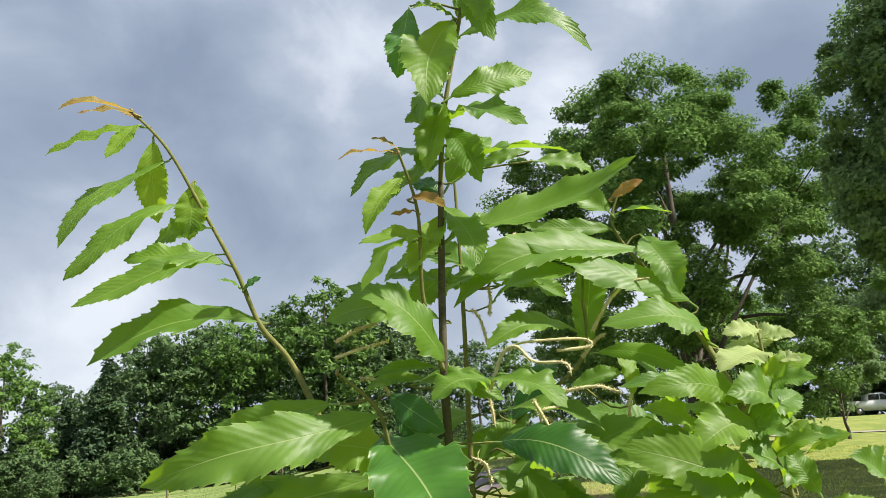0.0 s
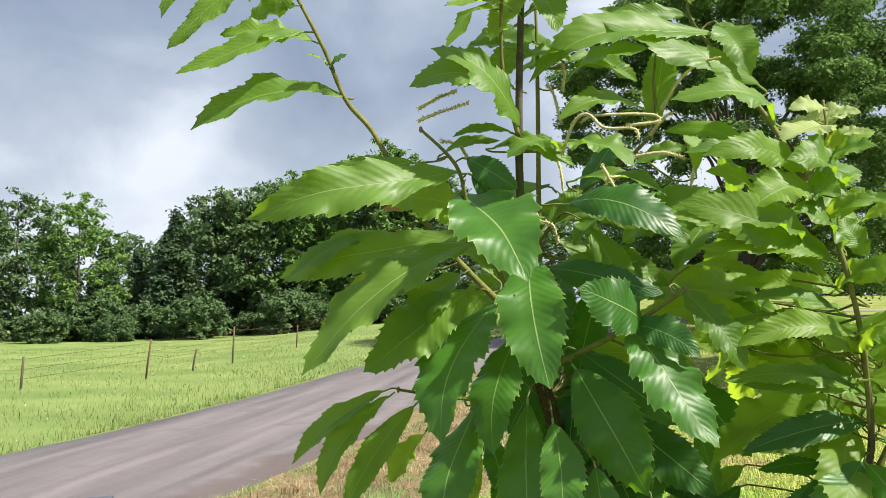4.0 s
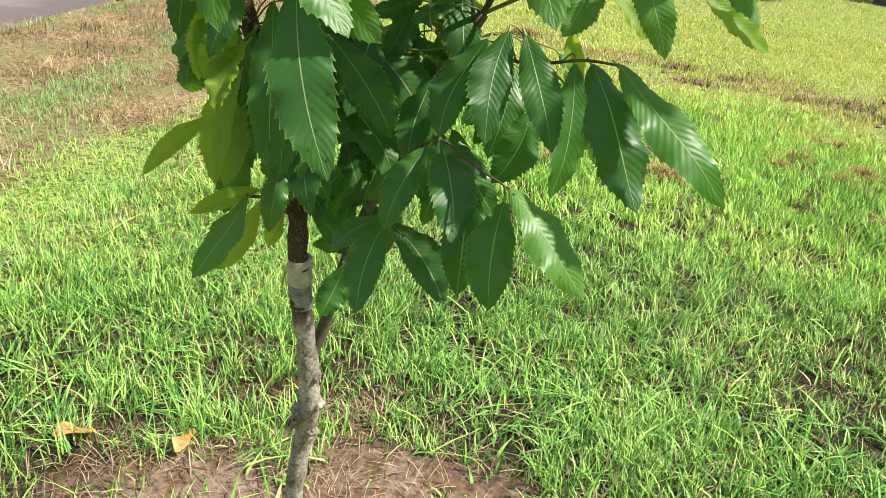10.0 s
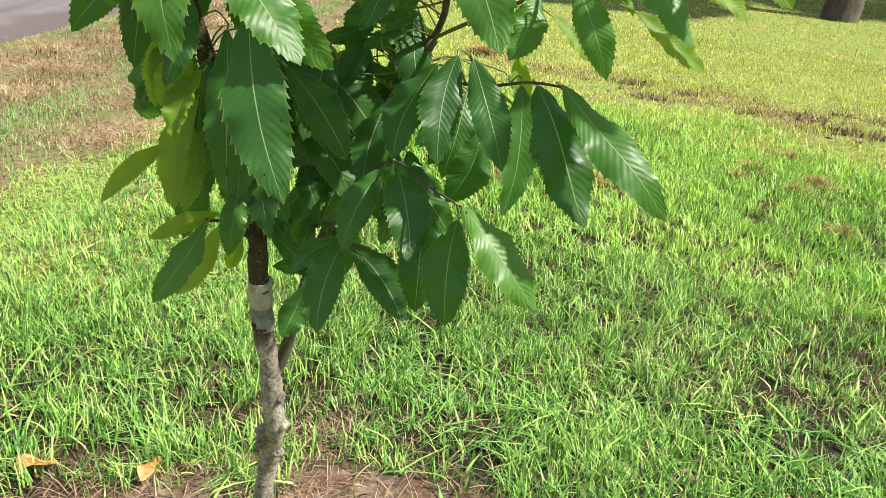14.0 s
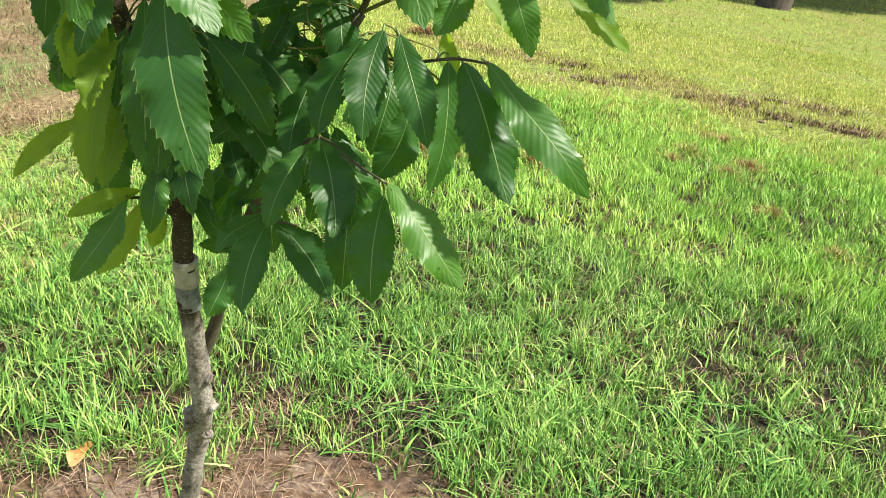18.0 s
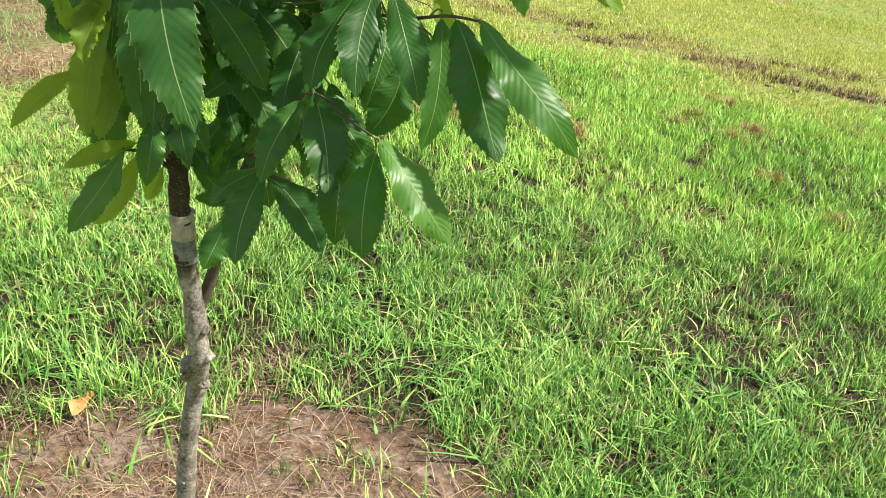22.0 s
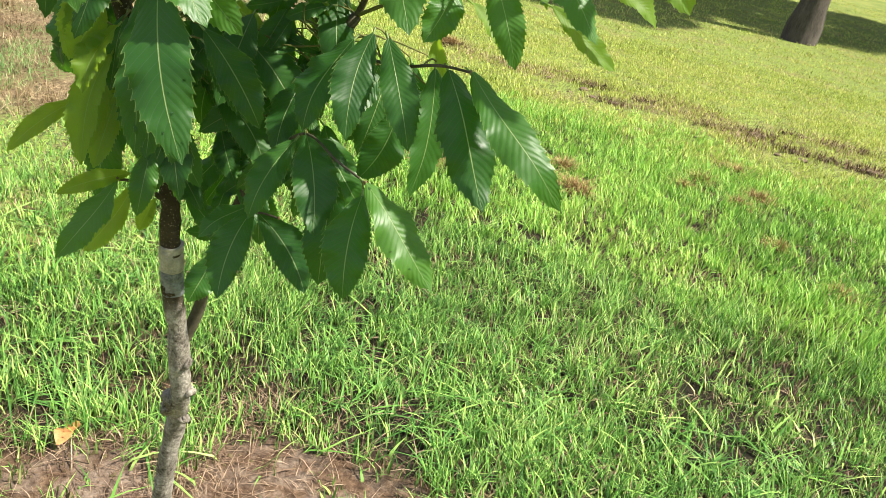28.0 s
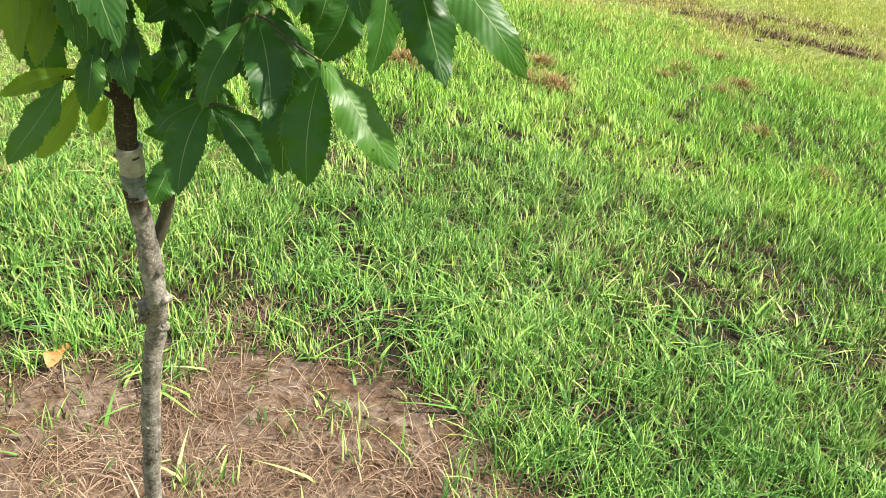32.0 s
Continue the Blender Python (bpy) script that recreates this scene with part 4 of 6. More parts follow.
shoot(.0021, .0010, [(0.190, -0.270, 1.412), (0.217, -0.300, 1.433), (0.281, -0.360, 1.477), (0.325, -0.400, 1.509), (0.352, -0.420, 1.530), (0.387, -0.435, 1.549), (0.419, -0.445, 1.562), (0.445, -0.450, 1.576)])
shoot(.0032, .0012, [(0.196, -0.320, 1.466), (0.233, -0.320, 1.543), (0.268, -0.300, 1.559), (0.306, -0.280, 1.616), (0.335, -0.280, 1.663)])
shoot(.0034, .0013, [(-0.089, -0.365, 1.639), (-0.158, -0.355, 1.708), (-0.198, -0.350, 1.761), (-0.236, -0.340, 1.829), (-0.265, -0.340, 1.865), (-0.285, -0.350, 1.916), (-0.314, -0.360, 1.974), (-0.347, -0.370, 2.036), (-0.385, -0.370, 2.079)])
shoot(.0022, .001, [(-0.089, -0.410, 1.805), (-0.100, -0.430, 1.860), (-0.099, -0.450, 1.928), (-0.108, -0.480, 1.968)])
shoot(.0027, .0013, [(-0.089, -0.368, 1.636), (-0.104, -0.390, 1.677), (-0.131, -0.410, 1.735), (-0.140, -0.430, 1.776), (-0.167, -0.450, 1.805)])
shoot(.0032, .0012, [(-0.073, -0.330, 1.576), (-0.076, -0.340, 1.691), (-0.075, -0.340, 1.841), (-0.075, -0.340, 1.924), (-0.077, -0.340, 2.029)])
shoot(.0028, .0012, [(0.147, -0.390, 1.756), (0.144, -0.360, 1.790), (0.133, -0.330, 1.830), (0.104, -0.310, 1.886), (0.072, -0.300, 1.942), (0.081, -0.300, 1.979)])
shoot(.0025, .001, [(-0.077, -0.350, 1.716), (-0.037, -0.340, 1.763), (0.028, -0.330, 1.816), (0.034, -0.330, 1.875), (0.039, -0.330, 1.907)])
shoot(.0026, .0015, [(-0.076, -0.350, 1.598), (-0.010, -0.400, 1.633), (0.011, -0.420, 1.647), (0.044, -0.440, 1.670)])
shoot(.0019, .0011, [(0.167, -0.270, 1.379), (0.226, -0.350, 1.387), (0.265, -0.395, 1.403), (0.289, -0.420, 1.407)])
shoot(.0015, .0010, [(0.112, -0.250, 1.238), (0.157, -0.350, 1.309), (0.192, -0.400, 1.305), (0.218, -0.435, 1.302)])
shoot(.0015, .0010, [(0.087, -0.235, 1.154), (0.119, -0.340, 1.218), (0.146, -0.360, 1.225)])
shoot(.003, .0014, [(0.019, -0.245, 1.173), (-0.008, -0.260, 1.197), (-0.025, -0.280, 1.206)])
shoot(.0024, .0013, [(-0.071, -0.320, 1.572), (-0.146, -0.360, 1.574), (-0.200, -0.395, 1.585)])
leaf("r", (-0.034, -0.470, 2.195), (-0.082, -0.500, 2.223), 0.26, 0.06)
leaf("r", (-0.030, -0.470, 2.204), (0.015, -0.490, 2.212), 0.26, 0.08)
leaf("y", (-0.026, -0.470, 2.189), (0.068, -0.510, 2.175), 0.22, 0.05)
leaf("r", (-0.014, -0.465, 2.189), (0.005, -0.465, 2.174), 0.4, 0.05)
leaf("m", (-0.030, -0.465, 2.174), (0.060, -0.505, 2.128), 0.22, 0.08)
leaf("m", (-0.040, -0.455, 2.174), (-0.028, -0.475, 2.058), 0.24, 0.03)
leaf("m", (-0.049, -0.450, 2.127), (-0.002, -0.430, 2.146), 0.35, 0.1)
leaf("m", (-0.059, -0.435, 2.087), (0.049, -0.465, 2.046), 0.22, 0.22)
leaf("g", (-0.099, -0.450, 2.109), (-0.108, -0.470, 2.036), 0.36, 0.04)
leaf("m", (-0.062, -0.435, 2.107), (-0.096, -0.455, 2.106), 0.5, 0.1)
leaf("y", (-0.064, -0.435, 2.103), (-0.083, -0.485, 2.003), 0.36, 0.06)
leaf("m", (-0.068, -0.430, 2.035), (0.003, -0.400, 2.064), 0.33, 0.12)
leaf("m", (-0.071, -0.430, 2.013), (-0.007, -0.480, 1.982), 0.36, 0.14)
leaf("m", (-0.076, -0.425, 2.038), (-0.104, -0.405, 2.053), 0.35, 0.05)
leaf("m", (-0.078, -0.425, 2.031), (-0.104, -0.465, 1.999), 0.3, 0.05)
leaf("m", (-0.065, -0.420, 1.966), (0.025, -0.440, 1.972), 0.28, 0.15)
leaf("m", (-0.077, -0.410, 1.918), (0.078, -0.440, 1.964), 0.22, -0.12)
leaf("m", (-0.080, -0.423, 1.994), (-0.148, -0.473, 1.938), 0.22, 0.12)
leaf("m", (-0.086, -0.423, 2.013), (-0.097, -0.453, 1.960), 0.32, 0.05)
leaf("d", (-0.083, -0.420, 1.950), (-0.110, -0.400, 1.972), 0.5, 0.08)
leaf("m", (-0.077, -0.400, 1.967), (-0.039, -0.360, 2.023), 0.4, 0.08)
leaf("r", (-0.113, -0.480, 1.970), (-0.151, -0.500, 1.959), 0.2, 0.08)
leaf("r", (-0.110, -0.480, 1.973), (-0.129, -0.480, 1.982), 0.25, 0.05)
leaf("y", (-0.109, -0.470, 1.951), (-0.132, -0.500, 1.899), 0.3, 0.12)
leaf("r", (-0.103, -0.460, 1.937), (-0.074, -0.480, 1.921), 0.26, 0.05)
leaf("r", (-0.099, -0.450, 1.928), (-0.119, -0.460, 1.925), 0.26, 0.08)
leaf("y", (-0.092, -0.435, 1.909), (-0.142, -0.475, 1.899), 0.26, 0.1)
leaf("y", (-0.107, -0.440, 1.908), (-0.138, -0.490, 1.859), 0.26, 0.14)
leaf("m", (0.069, -0.300, 1.942), (-0.016, -0.320, 1.947), 0.2, 0.06)
leaf("m", (0.070, -0.300, 1.959), (0.024, -0.270, 2.004), 0.45, 0.08)
leaf("m", (0.077, -0.300, 1.957), (0.125, -0.320, 1.948), 0.22, 0.08)
leaf("r", (0.073, -0.300, 1.973), (0.103, -0.310, 1.985), 0.3, 0.05)
leaf("m", (0.094, -0.320, 1.914), (-0.081, -0.370, 1.863), 0.22, 0.12)
leaf("m", (0.099, -0.305, 1.930), (0.120, -0.335, 1.867), 0.5, 0.15)
leaf("m", (0.130, -0.320, 1.864), (-0.015, -0.360, 1.920), 0.22, 0.06)
leaf("m", (0.141, -0.330, 1.824), (0.043, -0.380, 1.837), 0.36, 0.22)
leaf("r", (-0.379, -0.375, 2.074), (-0.432, -0.415, 2.065), 0.18, 0.12)
leaf("r", (-0.380, -0.370, 2.072), (-0.440, -0.370, 2.082), 0.18, 0.1)
leaf("y", (-0.374, -0.370, 2.062), (-0.444, -0.410, 2.023), 0.2, 0.08)
leaf("y", (-0.375, -0.375, 2.061), (-0.389, -0.405, 2.017), 0.34, 0.05)
leaf("m", (-0.352, -0.370, 2.023), (-0.426, -0.410, 1.934), 0.24, 0.08)
leaf("y", (-0.361, -0.370, 2.044), (-0.363, -0.350, 1.969), 0.34, 0.03)
leaf("m", (-0.340, -0.367, 1.981), (-0.421, -0.407, 1.905), 0.22, 0.12)
leaf("y", (-0.323, -0.360, 2.001), (-0.327, -0.360, 1.946), 0.5, 0.04)
leaf("m", (-0.311, -0.360, 1.958), (-0.373, -0.340, 1.947), 0.35, 0.06)
leaf("m", (-0.296, -0.353, 1.924), (-0.384, -0.373, 1.928), 0.3, 0.1)
leaf("m", (-0.305, -0.355, 1.933), (-0.413, -0.405, 1.881), 0.2, 0.05)
leaf("m", (-0.282, -0.350, 1.901), (-0.294, -0.370, 1.904), 0.6, 0.05)
leaf("d", (-0.277, -0.350, 1.898), (-0.261, -0.350, 1.908), 0.6, 0.05)
leaf("m", (-0.266, -0.340, 1.869), (-0.410, -0.380, 1.832), 0.26, 0.1)
leaf("p", (0.175, -0.360, 1.829), (0.140, -0.380, 1.824), 0.4, 0.1)
leaf("p", (0.177, -0.360, 1.821), (0.201, -0.370, 1.820), 0.4, 0.1)
leaf("p", (0.174, -0.365, 1.809), (0.128, -0.405, 1.791), 0.55, 0.1)
leaf("p", (0.174, -0.370, 1.800), (0.196, -0.390, 1.798), 0.4, 0.08)
leaf("m", (0.171, -0.380, 1.782), (0.195, -0.420, 1.781), 0.4, 0.1)
leaf("p", (0.174, -0.360, 1.813), (0.162, -0.330, 1.817), 0.5, 0.1)
leaf("y", (0.154, -0.380, 1.771), (0.060, -0.430, 1.777), 0.25, 0.14)
leaf("m", (0.150, -0.385, 1.752), (0.201, -0.355, 1.774), 0.45, 0.1)
leaf("m", (0.146, -0.390, 1.745), (0.164, -0.430, 1.741), 0.6, 0.15)
leaf("y", (0.146, -0.390, 1.750), (0.097, -0.370, 1.767), 0.4, 0.1)
leaf("y", (0.154, -0.395, 1.722), (0.197, -0.415, 1.739), 0.3, 0.18)
leaf("y", (0.156, -0.395, 1.704), (0.033, -0.425, 1.729), 0.22, 0.05)
leaf("y", (0.163, -0.400, 1.673), (0.064, -0.440, 1.710), 0.24, 0.06)
leaf("y", (0.164, -0.400, 1.669), (0.195, -0.430, 1.686), 0.4, 0.15)
leaf("m", (0.031, -0.330, 1.824), (0.047, -0.310, 1.915), 0.3, 0.06)
leaf("m", (0.025, -0.330, 1.842), (-0.055, -0.380, 1.824), 0.28, 0.14)
leaf("m", (0.043, -0.330, 1.821), (0.120, -0.360, 1.791), 0.2, 0.1)
leaf("d", (-0.037, -0.340, 1.766), (0.005, -0.320, 1.819), 0.45, 0.1)
leaf("m", (-0.041, -0.350, 1.775), (0.037, -0.380, 1.752), 0.22, 0.1)
leaf("m", (-0.055, -0.360, 1.735), (0.048, -0.390, 1.728), 0.2, 0.12)
leaf("d", (-0.068, -0.380, 1.691), (0.029, -0.420, 1.666), 0.25, 0.15)
leaf("g", (-0.141, -0.405, 1.756), (-0.077, -0.495, 1.675), 0.52, 0.1)
dew(leaf("g", (-0.081, -0.410, 1.699), (-0.063, -0.480, 1.595), 0.42, 0.08))
leaf("d", (0.011, -0.420, 1.643), (-0.041, -0.470, 1.671), 0.55, 0.12)
leaf("m", (-0.141, -0.430, 1.772), (-0.302, -0.490, 1.729), 0.22, 0.16)
leaf("m", (-0.181, -0.420, 1.784), (-0.292, -0.420, 1.754), 0.24, 0.1)
leaf("m", (-0.224, -0.370, 1.729), (-0.307, -0.400, 1.681), 0.22, 0.12)
leaf("y", (-0.127, -0.395, 1.740), (-0.206, -0.425, 1.753), 0.45, 0.14)
leaf("m", (-0.135, -0.390, 1.714), (-0.270, -0.450, 1.601), 0.24, 0.12)
leaf("m", (-0.150, -0.370, 1.726), (-0.321, -0.370, 1.687), 0.22, 0.1)
leaf("m", (-0.139, -0.380, 1.672), (-0.225, -0.420, 1.602), 0.42, 0.08)
leaf("g", (-0.115, -0.380, 1.660), (-0.150, -0.460, 1.549), 0.45, 0.08)
leaf("g", (-0.096, -0.380, 1.631), (-0.112, -0.430, 1.536), 0.42, 0.06)
dew(leaf("g", (-0.132, -0.380, 1.570), (-0.153, -0.430, 1.465), 0.44, 0.08))
leaf("g", (-0.087, -0.380, 1.571), (-0.077, -0.420, 1.435), 0.32, 0.06)
leaf("g", (-0.064, -0.415, 1.560), (-0.056, -0.465, 1.480), 0.38, 0.06)
dew(leaf("g", (-0.030, -0.420, 1.526), (-0.006, -0.470, 1.406), 0.34, 0.07))
leaf("g", (-0.044, -0.390, 1.603), (0.010, -0.430, 1.507), 0.46, 0.08)
leaf("g", (0.000, -0.410, 1.639), (0.059, -0.470, 1.552), 0.4, 0.1)
leaf("d", (-0.044, -0.360, 1.619), (0.041, -0.380, 1.555), 0.3, 0.12)
leaf("g", (0.020, -0.420, 1.482), (0.084, -0.470, 1.413), 0.42, 0.08)
dew(leaf("d", (0.041, -0.435, 1.442), (0.078, -0.495, 1.314), 0.33, 0.07))
leaf("m", (-0.215, -0.395, 1.584), (-0.287, -0.425, 1.524), 0.22, 0.12)
leaf("m", (-0.208, -0.400, 1.580), (-0.257, -0.440, 1.502), 0.24, 0.08)
leaf("m", (-0.188, -0.390, 1.570), (-0.243, -0.420, 1.481), 0.22, 0.06)
leaf("y", (-0.182, -0.380, 1.544), (-0.212, -0.380, 1.501), 0.4, 0.05)
leaf("d", (-0.047, -0.360, 1.461), (-0.067, -0.360, 1.374), 0.3, 0.05)
leaf("y", (-0.133, -0.350, 1.521), (-0.152, -0.350, 1.459), 0.35, 0.05)
leaf("y", (-0.024, -0.320, 1.344), (-0.042, -0.340, 1.239), 0.25, 0.05)
leaf("d", (0.007, -0.340, 1.367), (0.020, -0.360, 1.263), 0.34, 0.05)
leaf("y", (-0.029, -0.330, 1.387), (-0.049, -0.350, 1.341), 0.5, 0.05)
dew(leaf("g", (0.040, -0.410, 1.470), (0.106, -0.440, 1.406), 0.4, 0.07))
leaf("d", (0.058, -0.330, 1.383), (0.118, -0.350, 1.307), 0.36, 0.08)
leaf("g", (0.009, -0.290, 1.251), (0.003, -0.310, 1.182), 0.36, 0.05)
leaf("y", (-0.015, -0.270, 1.211), (-0.078, -0.300, 1.189), 0.24, 0.08)
leaf("g", (-0.025, -0.280, 1.205), (-0.071, -0.320, 1.127), 0.34, 0.06)
leaf("y", (-0.015, -0.260, 1.192), (-0.063, -0.260, 1.108), 0.28, 0.06)
leaf("y", (0.007, -0.250, 1.177), (-0.008, -0.250, 1.138), 0.4, 0.05)
leaf("y", (-0.060, -0.280, 1.286), (-0.116, -0.320, 1.233), 0.2, 0.06)
leaf("d", (0.028, -0.240, 1.221), (0.057, -0.260, 1.177), 0.45, 0.06)
leaf("d", (0.034, -0.220, 1.172), (0.076, -0.230, 1.126), 0.4, 0.06)
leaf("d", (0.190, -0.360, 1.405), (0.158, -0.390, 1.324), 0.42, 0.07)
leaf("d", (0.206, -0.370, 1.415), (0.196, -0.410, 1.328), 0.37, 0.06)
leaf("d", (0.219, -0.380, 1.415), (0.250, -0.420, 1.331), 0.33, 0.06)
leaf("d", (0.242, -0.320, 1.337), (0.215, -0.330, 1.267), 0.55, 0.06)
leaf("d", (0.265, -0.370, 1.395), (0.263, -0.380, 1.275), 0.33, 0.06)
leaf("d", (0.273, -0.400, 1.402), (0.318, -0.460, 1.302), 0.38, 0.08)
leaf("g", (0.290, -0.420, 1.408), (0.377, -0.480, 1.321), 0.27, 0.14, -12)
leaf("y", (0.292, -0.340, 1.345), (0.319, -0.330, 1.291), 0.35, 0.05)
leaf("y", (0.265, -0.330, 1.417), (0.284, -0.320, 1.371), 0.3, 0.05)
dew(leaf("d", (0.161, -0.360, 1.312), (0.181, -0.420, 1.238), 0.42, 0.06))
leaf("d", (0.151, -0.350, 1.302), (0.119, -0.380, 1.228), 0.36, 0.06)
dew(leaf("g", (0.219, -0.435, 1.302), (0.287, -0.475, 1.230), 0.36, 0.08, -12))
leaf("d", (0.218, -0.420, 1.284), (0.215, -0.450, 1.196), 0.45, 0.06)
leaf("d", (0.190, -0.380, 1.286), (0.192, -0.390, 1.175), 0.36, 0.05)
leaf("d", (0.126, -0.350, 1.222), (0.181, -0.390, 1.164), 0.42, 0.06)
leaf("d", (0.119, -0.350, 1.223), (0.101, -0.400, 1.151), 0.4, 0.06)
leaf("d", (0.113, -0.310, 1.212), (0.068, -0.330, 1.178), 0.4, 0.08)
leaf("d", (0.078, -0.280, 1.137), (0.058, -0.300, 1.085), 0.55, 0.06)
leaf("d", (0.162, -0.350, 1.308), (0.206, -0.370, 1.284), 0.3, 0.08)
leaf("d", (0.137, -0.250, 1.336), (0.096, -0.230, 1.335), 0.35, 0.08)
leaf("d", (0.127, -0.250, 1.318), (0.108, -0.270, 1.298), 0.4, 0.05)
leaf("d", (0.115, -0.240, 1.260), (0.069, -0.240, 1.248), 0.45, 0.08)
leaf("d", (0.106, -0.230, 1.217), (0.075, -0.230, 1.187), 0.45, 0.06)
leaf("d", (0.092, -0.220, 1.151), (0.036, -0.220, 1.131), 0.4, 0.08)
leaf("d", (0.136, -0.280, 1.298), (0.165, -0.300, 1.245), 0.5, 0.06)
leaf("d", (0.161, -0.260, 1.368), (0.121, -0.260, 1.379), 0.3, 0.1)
leaf("g", (0.189, -0.380, 1.526), (0.231, -0.450, 1.432), 0.4, 0.08)
leaf("g", (0.184, -0.380, 1.528), (0.139, -0.430, 1.461), 0.42, 0.06)
leaf("g", (0.212, -0.360, 1.541), (0.262, -0.400, 1.490), 0.38, 0.08)
leaf("d", (0.272, -0.320, 1.573), (0.289, -0.360, 1.504), 0.55, 0.07)
leaf("g", (0.270, -0.350, 1.470), (0.249, -0.380, 1.417), 0.5, 0.08)
leaf("d", (0.157, -0.360, 1.512), (0.126, -0.400, 1.433), 0.38, 0.06)
leaf("y", (0.199, -0.360, 1.573), (0.291, -0.410, 1.537), 0.24, 0.16)
leaf("y", (0.196, -0.370, 1.597), (0.295, -0.410, 1.582), 0.24, 0.22)
leaf("m", (0.191, -0.380, 1.585), (0.087, -0.420, 1.593), 0.2, 0.1)
leaf("y", (0.187, -0.390, 1.613), (0.086, -0.420, 1.640), 0.24, 0.12)
leaf("d", (0.197, -0.360, 1.558), (0.090, -0.390, 1.536), 0.22, 0.1)
leaf("d", (0.194, -0.340, 1.529), (0.112, -0.340, 1.512), 0.25, 0.1)
leaf("y", (0.178, -0.360, 1.564), (0.148, -0.360, 1.569), 0.45, 0.05)
leaf("y", (0.315, -0.280, 1.611), (0.391, -0.300, 1.610), 0.38, 0.1)
leaf("y", (0.328, -0.280, 1.636), (0.428, -0.320, 1.631), 0.3, 0.2)
leaf("y", (0.306, -0.280, 1.615), (0.341, -0.260, 1.664), 0.6, 0.05)
leaf("y", (0.299, -0.290, 1.608), (0.258, -0.270, 1.644), 0.45, 0.08)
leaf("y", (0.323, -0.300, 1.583), (0.356, -0.320, 1.567), 0.35, 0.08)
leaf("y", (0.317, -0.300, 1.561), (0.336, -0.320, 1.534), 0.5, 0.06)
leaf("g", (0.294, -0.380, 1.488), (0.327, -0.410, 1.414), 0.34, 0.06)
leaf("m", (0.304, -0.380, 1.489), (0.350, -0.370, 1.462), 0.55, 0.1)
leaf("g", (0.325, -0.405, 1.514), (0.379, -0.445, 1.452), 0.34, 0.1)
leaf("y", (0.357, -0.360, 1.466), (0.429, -0.360, 1.421), 0.25, 0.08)
leaf("y", (0.389, -0.380, 1.495), (0.447, -0.380, 1.466), 0.26, 0.1)
leaf("y", (0.384, -0.435, 1.544), (0.434, -0.475, 1.490), 0.42, 0.12)
leaf("y", (0.353, -0.420, 1.528), (0.406, -0.390, 1.533), 0.3, 0.1)
leaf("y", (0.410, -0.445, 1.562), (0.441, -0.485, 1.569), 0.36, 0.2)
leaf("y", (0.440, -0.450, 1.573), (0.463, -0.500, 1.548), 0.36, 0.15)
leaf("y", (0.291, -0.330, 1.452), (0.331, -0.330, 1.415), 0.3, 0.08)
leaf("y", (0.160, -0.410, 1.693), (0.052, -0.440, 1.701), 0.22, 0.14)
leaf("y", (0.159, -0.410, 1.695), (0.040, -0.440, 1.739), 0.3, 0.12)
leaf("y", (0.172, -0.410, 1.676), (0.222, -0.440, 1.689), 0.42, 0.18)
leaf("y", (0.179, -0.415, 1.636), (0.259, -0.455, 1.650), 0.24, 0.16)
leaf("y", (0.185, -0.410, 1.598), (0.279, -0.450, 1.577), 0.26, 0.14)
leaf("y", (0.175, -0.410, 1.632), (0.077, -0.440, 1.624), 0.2, 0.14)
leaf("m", (0.183, -0.390, 1.586), (0.072, -0.420, 1.596), 0.2, 0.12)
leaf("y", (0.184, -0.360, 1.667), (0.093, -0.360, 1.679), 0.22, 0.08)
leaf("y", (0.168, -0.400, 1.728), (0.190, -0.400, 1.751), 0.5, 0.05)
leaf("y", (0.199, -0.370, 1.729), (0.224, -0.390, 1.739), 0.4, 0.1)
leaf("m", (0.142, -0.340, 1.644), (0.085, -0.350, 1.668), 0.26, 0.1)
leaf("y", (0.059, -0.380, 1.692), (0.108, -0.410, 1.681), 0.2, 0.1)
leaf("m", (0.042, -0.420, 1.671), (0.086, -0.440, 1.606), 0.34, 0.1)
leaf("m", (-0.051, -0.360, 1.699), (0.036, -0.340, 1.669), 0.34, 0.14)
leaf("y", (-0.024, -0.370, 1.736), (0.045, -0.390, 1.723), 0.24, 0.12)
leaf("m", (-0.068, -0.350, 1.734), (-0.023, -0.330, 1.770), 0.4, 0.1)
leaf("g", (0.203, -0.380, 1.549), (0.250, -0.420, 1.487), 0.42, 0.1)
leaf("d", (0.219, -0.360, 1.577), (0.291, -0.410, 1.522), 0.38, 0.14)
leaf("m", (0.239, -0.320, 1.559), (0.310, -0.300, 1.589), 0.35, 0.1)
leaf("d", (0.083, -0.320, 1.479), (0.030, -0.300, 1.488), 0.3, 0.1)
leaf("d", (0.100, -0.310, 1.456), (0.047, -0.290, 1.467), 0.3, 0.1)
leaf("d", (0.107, -0.280, 1.485), (0.050, -0.280, 1.444), 0.35, 0.08)
leaf("m", (0.190, -0.340, 1.525), (0.095, -0.360, 1.533), 0.24, 0.12)
leaf("d", (0.198, -0.320, 1.525), (0.088, -0.320, 1.535), 0.24, 0.16)
leaf("d", (0.191, -0.340, 1.504), (0.116, -0.360, 1.466), 0.36, 0.1)
leaf("d", (-0.148, -0.350, 1.573), (-0.175, -0.320, 1.610), 0.4, 0.1)
leaf("d", (-0.117, -0.340, 1.609), (-0.064, -0.340, 1.560), 0.4, 0.1)
